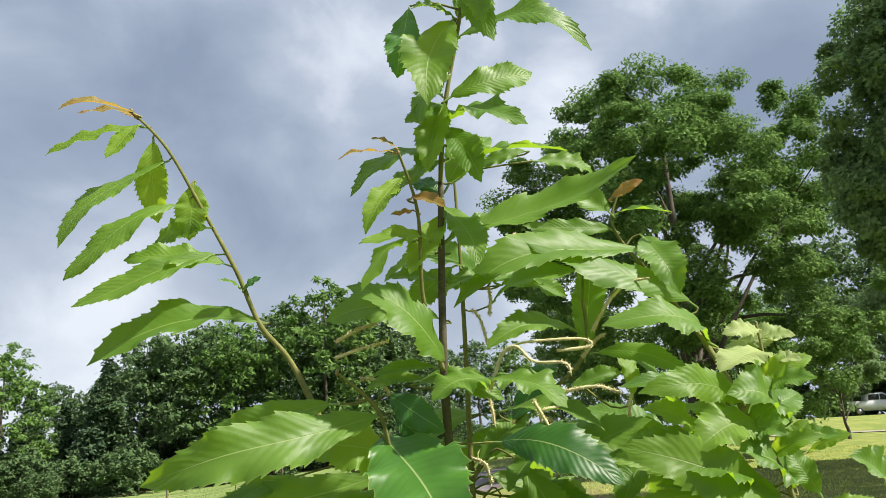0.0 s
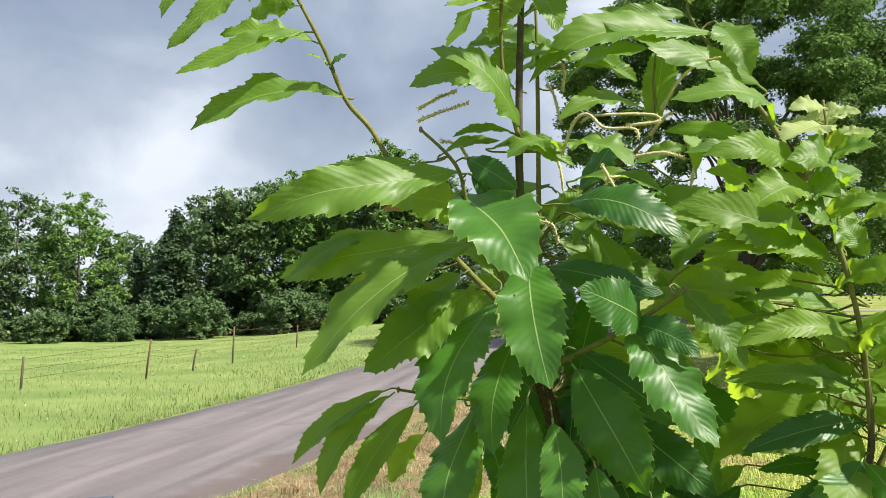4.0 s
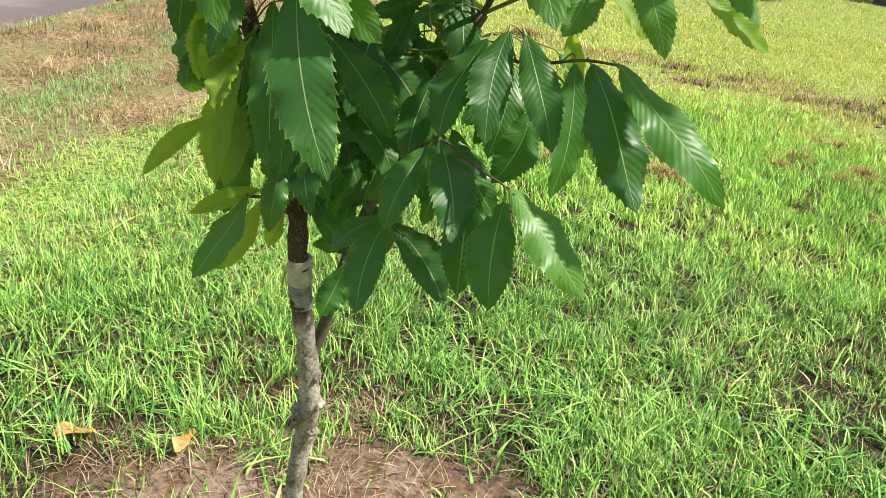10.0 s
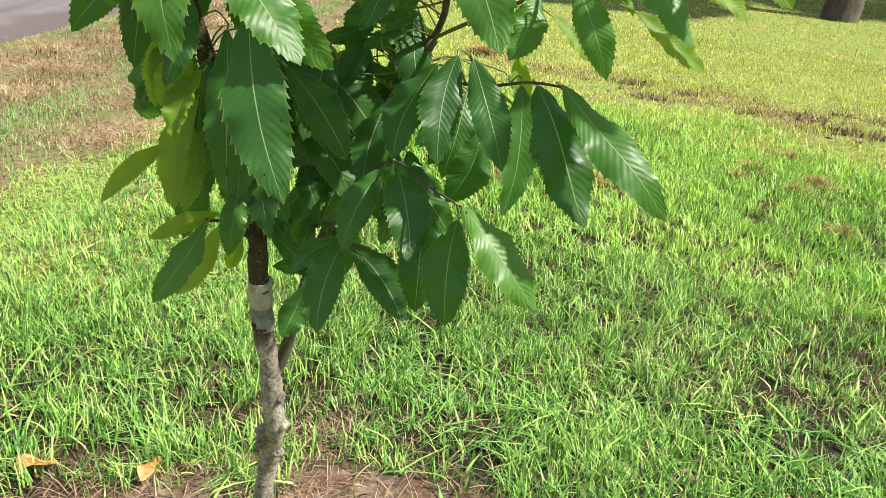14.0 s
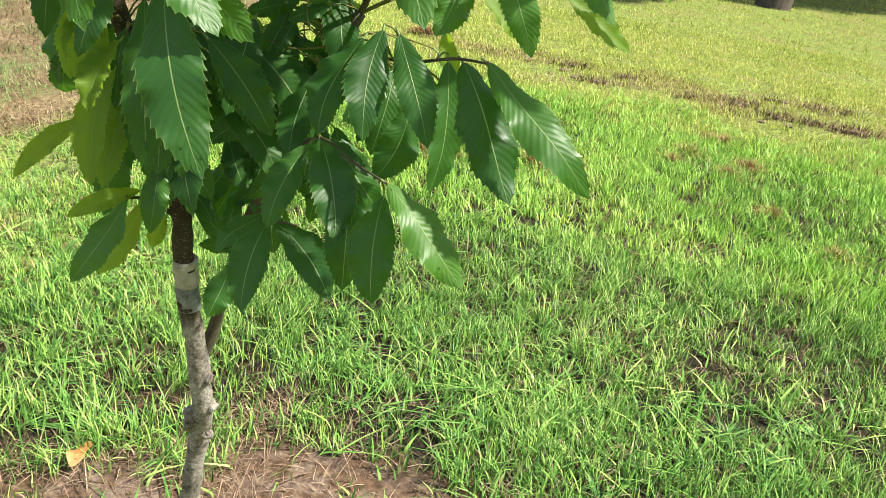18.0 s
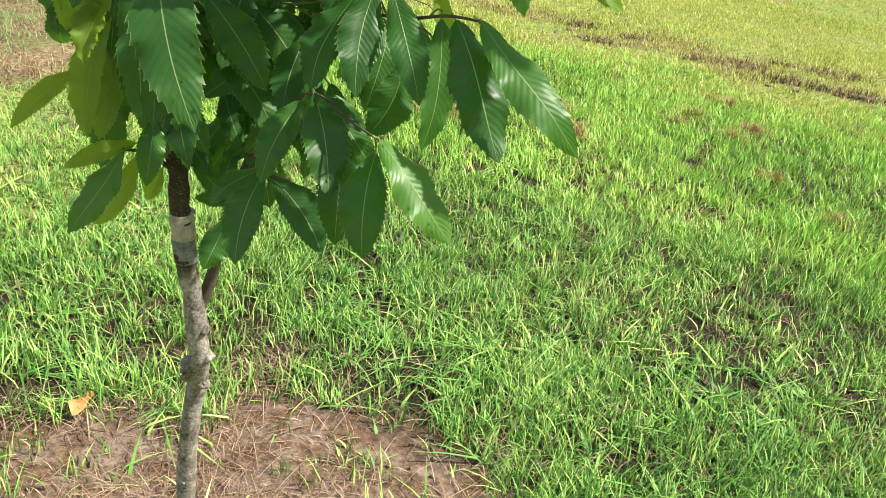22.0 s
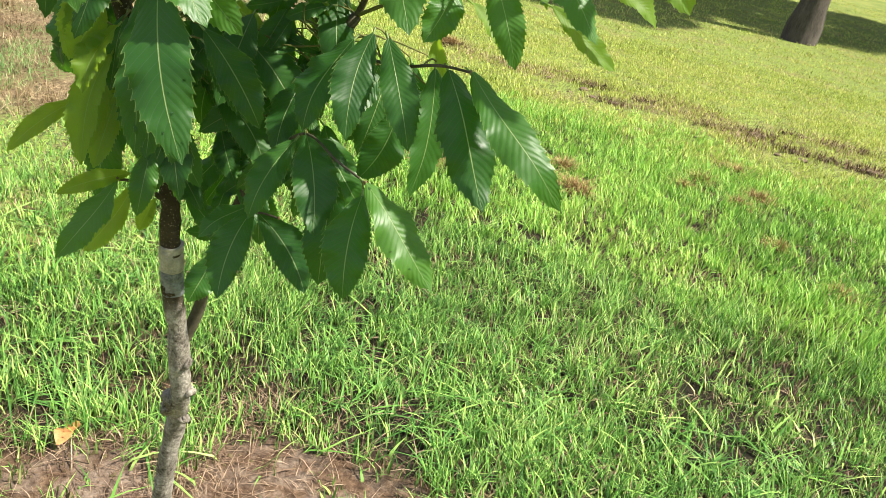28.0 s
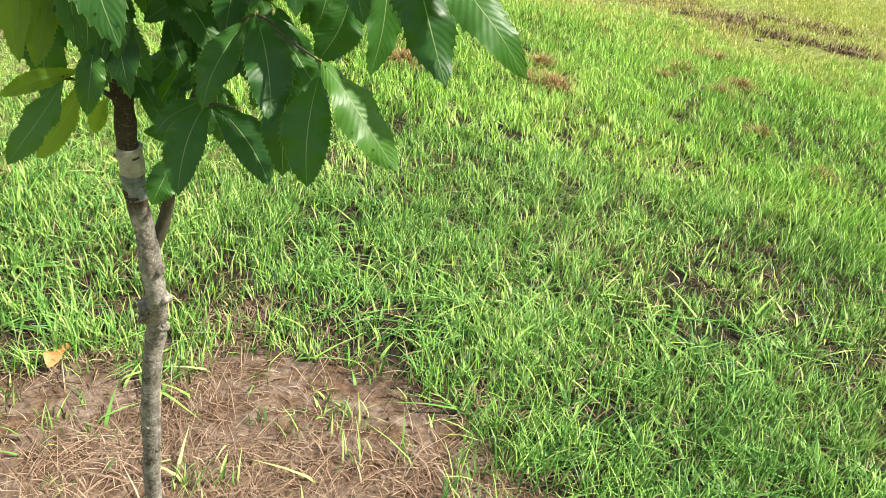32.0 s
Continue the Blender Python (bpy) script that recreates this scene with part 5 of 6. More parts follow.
leaf("m", (-0.120, -0.340, 1.688), (-0.196, -0.310, 1.721), 0.3, 0.1)
leaf("d", (-0.075, -0.330, 1.592), (-0.109, -0.330, 1.538), 0.4, 0.08)
leaf("d", (-0.027, -0.350, 1.571), (0.020, -0.350, 1.507), 0.36, 0.1)
leaf("d", (-0.049, -0.350, 1.486), (-0.065, -0.370, 1.416), 0.34, 0.06)
leaf("d", (-0.023, -0.360, 1.445), (-0.037, -0.380, 1.366), 0.34, 0.06)
leaf("d", (0.020, -0.340, 1.484), (0.032, -0.340, 1.397), 0.4, 0.06)
leaf("y", (-0.014, -0.340, 1.375), (-0.036, -0.360, 1.315), 0.34, 0.05)
leaf("d", (-0.122, -0.320, 1.504), (-0.121, -0.320, 1.453), 0.4, 0.05)
leaf("m", (-0.033, -0.380, 1.728), (0.000, -0.360, 1.642), 0.3, 0.1)
leaf("m", (-0.111, -0.400, 1.798), (-0.042, -0.390, 1.781), 0.35, 0.14)
leaf("m", (-0.087, -0.410, 1.814), (-0.156, -0.460, 1.870), 0.42, 0.2)
leaf("m", (-0.087, -0.410, 1.878), (-0.128, -0.430, 1.881), 0.4, 0.12)
leaf("m", (-0.153, -0.410, 1.794), (-0.105, -0.410, 1.801), 0.24, 0.1)
leaf("m", (-0.177, -0.380, 1.689), (-0.249, -0.410, 1.630), 0.36, 0.1)
leaf("y", (-0.218, -0.380, 1.695), (-0.262, -0.430, 1.619), 0.3, 0.06)
leaf("m", (-0.148, -0.370, 1.688), (-0.213, -0.400, 1.620), 0.42, 0.06)
leaf("d", (-0.131, -0.400, 1.774), (-0.098, -0.400, 1.744), 0.4, 0.1)
leaf("r", (-0.190, -0.360, 1.755), (-0.223, -0.360, 1.751), 0.25, 0.05)
leaf("d", (-0.002, -0.420, 1.642), (0.051, -0.450, 1.617), 0.4, 0.1)
leaf("m", (0.166, -0.400, 1.652), (0.086, -0.430, 1.659), 0.2, 0.1)
leaf("m", (0.172, -0.390, 1.638), (0.083, -0.390, 1.643), 0.22, 0.1)
leaf("y", (0.173, -0.395, 1.621), (0.192, -0.425, 1.641), 0.4, 0.1)
leaf("m", (0.005, -0.330, 2.007), (0.058, -0.310, 1.991), 0.35, 0.1)
leaf("m", (-0.008, -0.340, 2.014), (-0.055, -0.340, 2.002), 0.3, 0.1)
leaf("m", (-0.081, -0.380, 1.897), (-0.117, -0.400, 1.854), 0.4, 0.08)
leaf("y", (-0.043, -0.450, 2.138), (-0.035, -0.480, 2.072), 0.3, 0.05)
leaf("m", (-0.057, -0.430, 2.106), (-0.032, -0.410, 2.183), 0.34, 0.06)
leaf("m", (-0.070, -0.430, 2.055), (-0.093, -0.460, 1.999), 0.34, 0.06)
leaf("y", (-0.075, -0.430, 2.028), (-0.088, -0.460, 1.958), 0.32, 0.05)
leaf("m", (-0.075, -0.420, 2.010), (-0.047, -0.440, 1.952), 0.36, 0.06)
leaf("m", (-0.080, -0.420, 1.982), (-0.132, -0.430, 1.940), 0.3, 0.08)
leaf("m", (-0.083, -0.410, 1.944), (-0.053, -0.440, 1.884), 0.36, 0.06)
leaf("y", (-0.083, -0.410, 1.936), (-0.109, -0.440, 1.880), 0.34, 0.06)
leaf("m", (-0.085, -0.400, 1.913), (-0.030, -0.380, 1.944), 0.3, 0.1)
leaf("m", (-0.086, -0.400, 1.905), (-0.140, -0.380, 1.888), 0.34, 0.1)
leaf("p", (0.155, -0.350, 1.811), (0.201, -0.350, 1.828), 0.4, 0.1)
leaf("m", (-0.054, -0.400, 1.798), (-0.096, -0.440, 1.780), 0.6, 0.15)
leaf("m", (-0.052, -0.400, 1.799), (0.006, -0.440, 1.769), 0.45, 0.12)
leaf("d", (-0.135, -0.400, 1.789), (-0.089, -0.420, 1.757), 0.4, 0.1)
leaf("m", (-0.096, -0.410, 1.809), (-0.143, -0.430, 1.802), 0.24, 0.1)
leaf("m", (0.144, -0.380, 1.777), (0.049, -0.410, 1.784), 0.2, 0.1)
leaf("m", (0.181, -0.380, 1.756), (0.127, -0.420, 1.773), 0.6, 0.15)
leaf("y", (0.150, -0.400, 1.753), (0.095, -0.440, 1.732), 0.5, 0.12)
leaf("y", (0.115, -0.390, 1.743), (0.064, -0.420, 1.766), 0.4, 0.14)
leaf("m", (0.113, -0.380, 1.742), (0.050, -0.400, 1.740), 0.32, 0.12)
leaf("y", (0.159, -0.370, 1.775), (0.208, -0.380, 1.801), 0.36, 0.14)
leaf("m", (0.178, -0.390, 1.731), (0.206, -0.420, 1.739), 0.4, 0.12)
leaf("m", (0.243, -0.400, 1.695), (0.205, -0.430, 1.724), 0.5, 0.1)
leaf("m", (0.174, -0.390, 1.706), (0.128, -0.430, 1.731), 0.6, 0.12)
leaf("m", (0.197, -0.380, 1.696), (0.180, -0.370, 1.733), 0.5, 0.1)
leaf("m", (0.141, -0.400, 1.708), (0.072, -0.440, 1.719), 0.45, 0.16)
leaf("y", (0.068, -0.340, 1.781), (0.061, -0.320, 1.833), 0.3, 0.08)
leaf("m", (0.014, -0.350, 1.788), (0.060, -0.340, 1.801), 0.3, 0.1)
leaf("d", (-0.046, -0.390, 1.748), (0.044, -0.430, 1.711), 0.4, 0.16)
leaf("m", (-0.015, -0.380, 1.738), (-0.044, -0.400, 1.709), 0.4, 0.1)
leaf("m", (-0.093, -0.395, 1.852), (-0.182, -0.425, 1.849), 0.4, 0.18)
leaf("y", (-0.054, -0.290, 1.396), (-0.060, -0.310, 1.330), 0.34, 0.05)
leaf("y", (-0.035, -0.300, 1.351), (-0.041, -0.320, 1.250), 0.26, 0.05)
leaf("d", (-0.015, -0.310, 1.380), (-0.024, -0.320, 1.309), 0.32, 0.05)
leaf("d", (0.007, -0.340, 1.411), (0.010, -0.360, 1.266), 0.27, 0.05)
leaf("y", (-0.031, -0.270, 1.294), (-0.046, -0.290, 1.218), 0.3, 0.05)
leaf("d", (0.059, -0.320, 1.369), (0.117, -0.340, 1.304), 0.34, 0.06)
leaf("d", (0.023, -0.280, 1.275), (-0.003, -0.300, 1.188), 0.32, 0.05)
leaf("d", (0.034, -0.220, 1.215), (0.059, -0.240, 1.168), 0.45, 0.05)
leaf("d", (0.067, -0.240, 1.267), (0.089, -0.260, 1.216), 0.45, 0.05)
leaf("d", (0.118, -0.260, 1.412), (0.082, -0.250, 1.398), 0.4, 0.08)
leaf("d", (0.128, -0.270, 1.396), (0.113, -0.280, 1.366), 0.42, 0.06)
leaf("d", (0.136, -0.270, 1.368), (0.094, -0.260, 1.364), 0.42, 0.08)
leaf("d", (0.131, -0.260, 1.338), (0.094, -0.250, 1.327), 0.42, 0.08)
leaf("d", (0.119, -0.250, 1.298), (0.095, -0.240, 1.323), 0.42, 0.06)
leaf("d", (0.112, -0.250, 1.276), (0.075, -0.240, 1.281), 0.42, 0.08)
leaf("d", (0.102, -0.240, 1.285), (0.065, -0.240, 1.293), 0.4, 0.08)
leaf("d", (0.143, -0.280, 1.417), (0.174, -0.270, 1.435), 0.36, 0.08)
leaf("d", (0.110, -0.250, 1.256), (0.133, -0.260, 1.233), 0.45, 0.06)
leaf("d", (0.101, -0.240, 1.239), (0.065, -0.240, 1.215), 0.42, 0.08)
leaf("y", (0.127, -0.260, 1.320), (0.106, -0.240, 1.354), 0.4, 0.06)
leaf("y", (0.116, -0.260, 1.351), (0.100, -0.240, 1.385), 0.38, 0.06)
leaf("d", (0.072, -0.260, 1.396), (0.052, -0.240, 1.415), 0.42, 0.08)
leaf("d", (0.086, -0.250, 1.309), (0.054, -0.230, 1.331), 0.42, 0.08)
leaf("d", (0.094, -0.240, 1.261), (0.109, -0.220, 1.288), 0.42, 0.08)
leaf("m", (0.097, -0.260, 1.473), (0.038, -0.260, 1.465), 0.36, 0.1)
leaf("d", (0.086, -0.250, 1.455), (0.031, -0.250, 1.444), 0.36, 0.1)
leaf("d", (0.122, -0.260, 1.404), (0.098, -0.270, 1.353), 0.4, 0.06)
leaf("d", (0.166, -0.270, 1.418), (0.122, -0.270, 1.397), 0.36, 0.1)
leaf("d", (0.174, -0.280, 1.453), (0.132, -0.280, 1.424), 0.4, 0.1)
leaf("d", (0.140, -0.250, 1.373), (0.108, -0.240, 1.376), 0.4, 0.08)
leaf("m", (0.110, -0.280, 1.504), (0.081, -0.280, 1.474), 0.4, 0.08)
leaf("g", (0.170, -0.310, 1.487), (0.112, -0.330, 1.446), 0.36, 0.1)
leaf("g", (0.040, -0.300, 1.512), (0.056, -0.300, 1.456), 0.3, 0.06)
leaf("g", (0.065, -0.310, 1.548), (0.082, -0.310, 1.484), 0.34, 0.06)
leaf("d", (0.032, -0.320, 1.522), (0.017, -0.320, 1.457), 0.4, 0.06)
leaf("d", (-0.023, -0.320, 1.529), (0.015, -0.310, 1.491), 0.4, 0.06)
leaf("y", (-0.051, -0.290, 1.402), (-0.067, -0.300, 1.326), 0.34, 0.06)
leaf("y", (-0.030, -0.290, 1.353), (-0.041, -0.300, 1.252), 0.24, 0.06)
leaf("d", (-0.005, -0.310, 1.370), (0.004, -0.320, 1.249), 0.3, 0.06)
leaf("d", (-0.127, -0.330, 1.539), (-0.110, -0.330, 1.478), 0.4, 0.06)
leaf("d", (-0.066, -0.310, 1.457), (-0.077, -0.320, 1.378), 0.34, 0.06)
leaf("g", (-0.113, -0.320, 1.482), (-0.093, -0.320, 1.417), 0.3, 0.06)


def fill(seed, count, kind, middle, reach, size):
    """Leaves inside the crown that hang between the ones named above."""
    rnd = random.Random(seed)
    for _ in range(count):
        w = Vector((rnd.gauss(0, 1), rnd.gauss(0, 1), rnd.gauss(0, 1))).normalized() * rnd.uniform(0.2, 1.0)
        base = Vector(middle) + Vector((w.x * reach[0], w.y * reach[1], w.z * reach[2]))
        length = size * rnd.uniform(0.75, 1.2)
        way = Vector((w.x * 1.3 + rnd.gauss(0, 0.35), -0.25 + rnd.gauss(0, 0.3), -1.0 + rnd.gauss(0, 0.3))) if kind in "dg" else Vector((w.x * 1.6 + rnd.gauss(0, 0.5), rnd.gauss(0, 0.5), rnd.gauss(-0.1, 0.35)))
        leaf(kind, base, base + way.normalized() * length, rnd.uniform(0.30, 0.40), rnd.uniform(0.05, 0.15))


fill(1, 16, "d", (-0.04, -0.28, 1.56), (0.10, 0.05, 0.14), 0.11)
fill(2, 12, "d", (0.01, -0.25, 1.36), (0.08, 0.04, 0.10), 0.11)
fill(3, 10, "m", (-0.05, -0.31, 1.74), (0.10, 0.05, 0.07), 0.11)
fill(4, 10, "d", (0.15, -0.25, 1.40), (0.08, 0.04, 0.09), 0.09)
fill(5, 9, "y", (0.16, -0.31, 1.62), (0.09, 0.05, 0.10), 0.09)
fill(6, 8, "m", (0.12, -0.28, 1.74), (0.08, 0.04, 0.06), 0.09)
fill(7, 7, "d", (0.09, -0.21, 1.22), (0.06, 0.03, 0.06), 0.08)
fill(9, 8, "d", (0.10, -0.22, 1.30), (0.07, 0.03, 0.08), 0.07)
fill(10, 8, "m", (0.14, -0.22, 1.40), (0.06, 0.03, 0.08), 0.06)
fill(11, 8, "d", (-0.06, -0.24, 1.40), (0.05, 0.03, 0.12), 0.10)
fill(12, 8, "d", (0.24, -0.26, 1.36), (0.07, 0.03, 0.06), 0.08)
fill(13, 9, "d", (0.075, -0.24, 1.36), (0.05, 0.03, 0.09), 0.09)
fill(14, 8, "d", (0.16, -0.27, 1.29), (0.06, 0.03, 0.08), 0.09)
fill(15, 11, "y", (0.14, -0.32, 1.63), (0.10, 0.04, 0.06), 0.11)
fill(16, 8, "y", (0.22, -0.32, 1.58), (0.07, 0.04, 0.05), 0.11)
fill(8, 6, "m", (-0.04, -0.34, 1.88), (0.04, 0.03, 0.08), 0.08)

# each leaf's stalk runs to the nearest shoot
cloud_of_points = np.array([tuple(p) for p in SHOOT_LINES])
for base, tip, normal, ob, end in LEAVES_MADE:
    gap = cloud_of_points - np.array(end)
    far = np.linalg.norm(gap, axis=1) + 0.35 * np.maximum(gap[:, 2], 0)
    at = Vector(cloud_of_points[int(np.argmin(far))])
    reach = (at - end).length
    if 0.004 < reach < 0.13:
        back_way = (end - base).normalized()
        bend = end + back_way * reach * 0.35
        bm = bmesh.new()
        tube(bm, glide([at, at.lerp(bend, 0.6), end], 3), np.linspace(0.0009 + 0.003 * reach, 0.0008, 7), 5)
        part("twig", bm, YOUNG_SHOOT, chestnut)

# graft tape, knots and stubs on the trunk
def along_trunk(z):
    """The trunk's middle line at a height, in the tree's own space."""
    line = [(0.0, 0.0, -0.03), (0.001, -0.015, 0.10), (0.006, -0.08, 0.36), (0.018, -0.14, 0.668), (0.034, -0.17, 0.829), (0.042, -0.205, 0.893), (0.038, -0.225, 0.991), (0.028, -0.24, 1.082), (0.021, -0.25, 1.208)]
    for a, b in zip(line, line[1:]):
        if a[2] <= z <= b[2]:
            t = (z - a[2]) / (b[2] - a[2])
            return Vector(a).lerp(Vector(b), t)
    return Vector(line[-1])


def wound(low, high, radius, mat, label):
    """Tape wound round the trunk: its turns overlap and pucker."""
    bm = bmesh.new()
    count = 15
    line = [along_trunk(low + (high - low) * i / (count - 1)) for i in range(count)]
    tube(bm, line, [radius * (1 + 0.035 * math.sin(i * 1.9)) * (0.95 if i in (0, count - 1) else 1) for i in range(count)], 26)
    for v in bm.verts:
        v.co += Vector((noise.noise(v.co * 120), noise.noise(v.co * 120 + Vector((7, 0, 0))), 0.9 * noise.noise(v.co * 60 + Vector((0, 5, 0))))) * 0.0018
    part("grafting_tape", bm, mat, chestnut, label)


wound(1.092, 1.124, 0.0136, TAPE, "pale tan grafting tape wound round the graft")
wound(1.058, 1.093, 0.0131, plain("grey_tape", (0.15, 0.16, 0.165), 0.4, 0.4, 70), "weathered grey tape below the graft")
for z, turn, size in ((0.885, 190, 0.011), (0.865, 160, 0.012), (0.905, 10, 0.009), (0.955, -20, 0.008), (0.84, -30, 0.008), (0.70, 170, 0.005), (0.56, 20, 0.005), (0.62, 250, 0.004)):
    bm = bmesh.new()
    c = along_trunk(z)
    out = Vector((math.cos(radians(turn)), -abs(math.sin(radians(turn))) - 0.2, 0.1)).normalized()
    bmesh.ops.create_icosphere(bm, subdivisions=2, radius=size, matrix=Matrix.Translation(c + out * 0.012))
    for v in bm.verts:
        v.co += Vector((noise.noise(v.co * 200), noise.noise(v.co * 210), noise.noise(v.co * 190))) * size * 0.75
    part("knot", bm, CHESTNUT_BARK, chestnut)

# catkins hang and curl from the upper twigs
def catkin(points):
    bm = bmesh.new()
    line = glide(points, 7)
    rnd = random.Random(len(bpy.data.objects))
    tube(bm, line, [0.0015 * (1 - 0.45 * i / len(line)) * rnd.uniform(0.8, 1.25) for i in range(len(line))], 7)
    for i in range(150):
        p = rnd.choice(line)
        w = Vector((rnd.gauss(0, 1), rnd.gauss(0, 1), rnd.gauss(0, 1))).normalized()
        q = w.orthogonal().normalized() * 0.0006
        a, b, c = bm.verts.new(p + w * 0.0011 + q), bm.verts.new(p + w * 0.0011 - q), bm.verts.new(p + w * 0.0032)
        bm.faces.new((a, b, c))
    part("catkin", bm, CATKIN, chestnut, "pale fuzzy cream catkin")


catkin([(0.005, -0.360, 1.821), (0.033, -0.360, 1.823), (0.027, -0.360, 1.830), (-0.022, -0.370, 1.829), (-0.035, -0.370, 1.823)])
catkin([(0.039, -0.340, 1.839), (0.054, -0.350, 1.862), (0.072, -0.350, 1.877), (0.090, -0.360, 1.879)])
catkin([(-0.053, -0.360, 1.826), (-0.059, -0.360, 1.852), (-0.065, -0.370, 1.860)])
catkin([(0.016, -0.360, 1.774), (-0.007, -0.370, 1.772), (-0.014, -0.370, 1.767), (-0.008, -0.370, 1.750), (0.001, -0.370, 1.736)])
catkin([(-0.062, -0.360, 1.801), (-0.055, -0.370, 1.784), (-0.052, -0.370, 1.761)])
catkin([(-0.175, -0.420, 1.820), (-0.151, -0.430, 1.825), (-0.128, -0.440, 1.828)])
catkin([(0.028, -0.330, 1.816), (0.040, -0.340, 1.830), (0.049, -0.340, 1.835)])
catkin([(0.004, -0.360, 1.742), (-0.001, -0.360, 1.757), (-0.006, -0.360, 1.765)])
catkin([(-0.073, -0.360, 1.735), (-0.062, -0.370, 1.730), (-0.058, -0.370, 1.715)])
catkin([(0.065, -0.350, 1.781), (0.062, -0.350, 1.766), (0.062, -0.350, 1.751)])
catkin([(-0.022, -0.340, 1.933), (-0.034, -0.340, 1.923), (-0.039, -0.340, 1.909)])
catkin([(-0.052, -0.400, 1.789), (-0.041, -0.404, 1.816), (-0.029, -0.408, 1.821), (-0.016, -0.412, 1.808), (0.008, -0.416, 1.805), (0.012, -0.420, 1.796)])
catkin([(-0.018, -0.400, 1.777), (-0.011, -0.404, 1.763), (-0.002, -0.408, 1.745)])
catkin([(-0.179, -0.400, 1.836), (-0.160, -0.404, 1.844), (-0.143, -0.408, 1.848)])
catkin([(0.007, -0.400, 1.784), (0.032, -0.404, 1.786), (0.049, -0.408, 1.780)])
catkin([(-0.135, -0.400, 1.789), (-0.142, -0.404, 1.800), (-0.157, -0.408, 1.804)])
catkin([(-0.051, -0.360, 1.856), (-0.049, -0.360, 1.871), (-0.050, -0.360, 1.881)])



# ---- fence beyond the lane ----
POST_WOOD = bark_material("post_wood", (0.05, 0.035, 0.025), (0.17, 0.13, 0.10), 14, 0.15, 0.01)
STEEL = plain("rusted_steel", (0.12, 0.06, 0.04), 0.75, 0.25, 60, 0.3)
fence = thing("wire_fence", (0, 0, 0), label="old field fence of uneven posts and thin wire in the meadow", category="fence")
tops = []
for az, r, tall, lean, wide in ((-37.9, 20.5, 0.72, 5, 0.05), (-30.5, 22.0, 1.02, 9, 0.045), (-27.5, 24.5, 0.62, 14, 0.05), (-24.8, 27.0, 1.18, 3, 0.05),
                                (-20.4, 34.0, 0.95, 4, 0.05), (-17.2, 42.0, 1.1, -3, 0.06), (-50.0, 18.0, 1.0, 2, 0.05)):
    x, y = polar(az, r)
    z = float(height(x, y))
    bm = bmesh.new()
    tip = Vector((x + tall * math.tan(radians(lean)), y, z + tall))
    tube(bm, [(x, y, z - 0.3), Vector((x, y, z)).lerp(tip, 0.5) + Vector((0.01, 0, 0)), tip], [wide * 0.6, wide * 0.55, wide * 0.5], 8)
    part("post", bm, STEEL if wide < 0.05 else POST_WOOD, fence)
    tops.append((x, y, z, tip))
tops.sort(key=lambda p: p[0])
for share in (0.92, 0.6, 0.3):
    for a, b in zip(tops, tops[1:]):
        bm = bmesh.new()
        p, q = Vector(a[:3]).lerp(a[3], share), Vector(b[:3]).lerp(b[3], share)
        tube(bm, [p, p.lerp(q, 0.5) + Vector((0, 0, -0.05)), q], [0.004] * 3, 4)
        part("wire", bm, STEEL, fence)

# ---- far side of the lawn: driveway, parked pickup, sheds ----
GRAVEL = plain("pale_gravel", (0.26, 0.235, 0.19), 0.9, 0.15, 6)
bm = bmesh.new()
rows = []
for i in range(25):
    az = 14 + 32 * i / 24
    x, y = polar(az, 42 - 0.1 * (az - 28))
    rows.append([bm.verts.new((x, y + k, float(height(x, y + k)) + 0.02)) for k in (-0.6, 0.0, 0.6)])
for a, b in zip(rows, rows[1:]):
    for k in (0, 1):
        bm.faces.new((a[k], b[k], b[k + 1], a[k + 1]))
tagged(part("driveway", bm, GRAVEL), kind="structure", label="pale gravel driveway across the far lawn", category="driveway")

PAINT = plain("white_car_paint", (0.78, 0.79, 0.80), 0.25, 0.02, 3, spec=0.6)
GLASS = plain("dark_car_glass", (0.02, 0.025, 0.03), 0.08, 0.1, 3)
RUBBER = plain("tyre_rubber", (0.025, 0.025, 0.026), 0.85, 0.2, 30)
RIM = plain("alloy_rim", (0.45, 0.46, 0.47), 0.35, 0.1, 20, 0.9)
TRIM = plain("black_trim", (0.03, 0.03, 0.03), 0.6, 0.1, 20)


def slab(profile, half, bevel=0.03):
    """A body from a side outline (x, z), 2 * half wide."""
    bm = bmesh.new()
    a = [bm.verts.new((x, -half, z)) for x, z in profile]
    b = [bm.verts.new((x, half, z)) for x, z in profile]
    bm.faces.new(a)
    bm.faces.new(b[::-1])
    for i in range(len(a)):
        j = (i + 1) % len(a)
        bm.faces.new((a[j], a[i], b[i], b[j]))
    bmesh.ops.recalc_face_normals(bm, faces=bm.faces)
    bmesh.ops.bevel(bm, geom=list(bm.edges), offset=bevel, segments=2, affect="EDGES")
    return bm


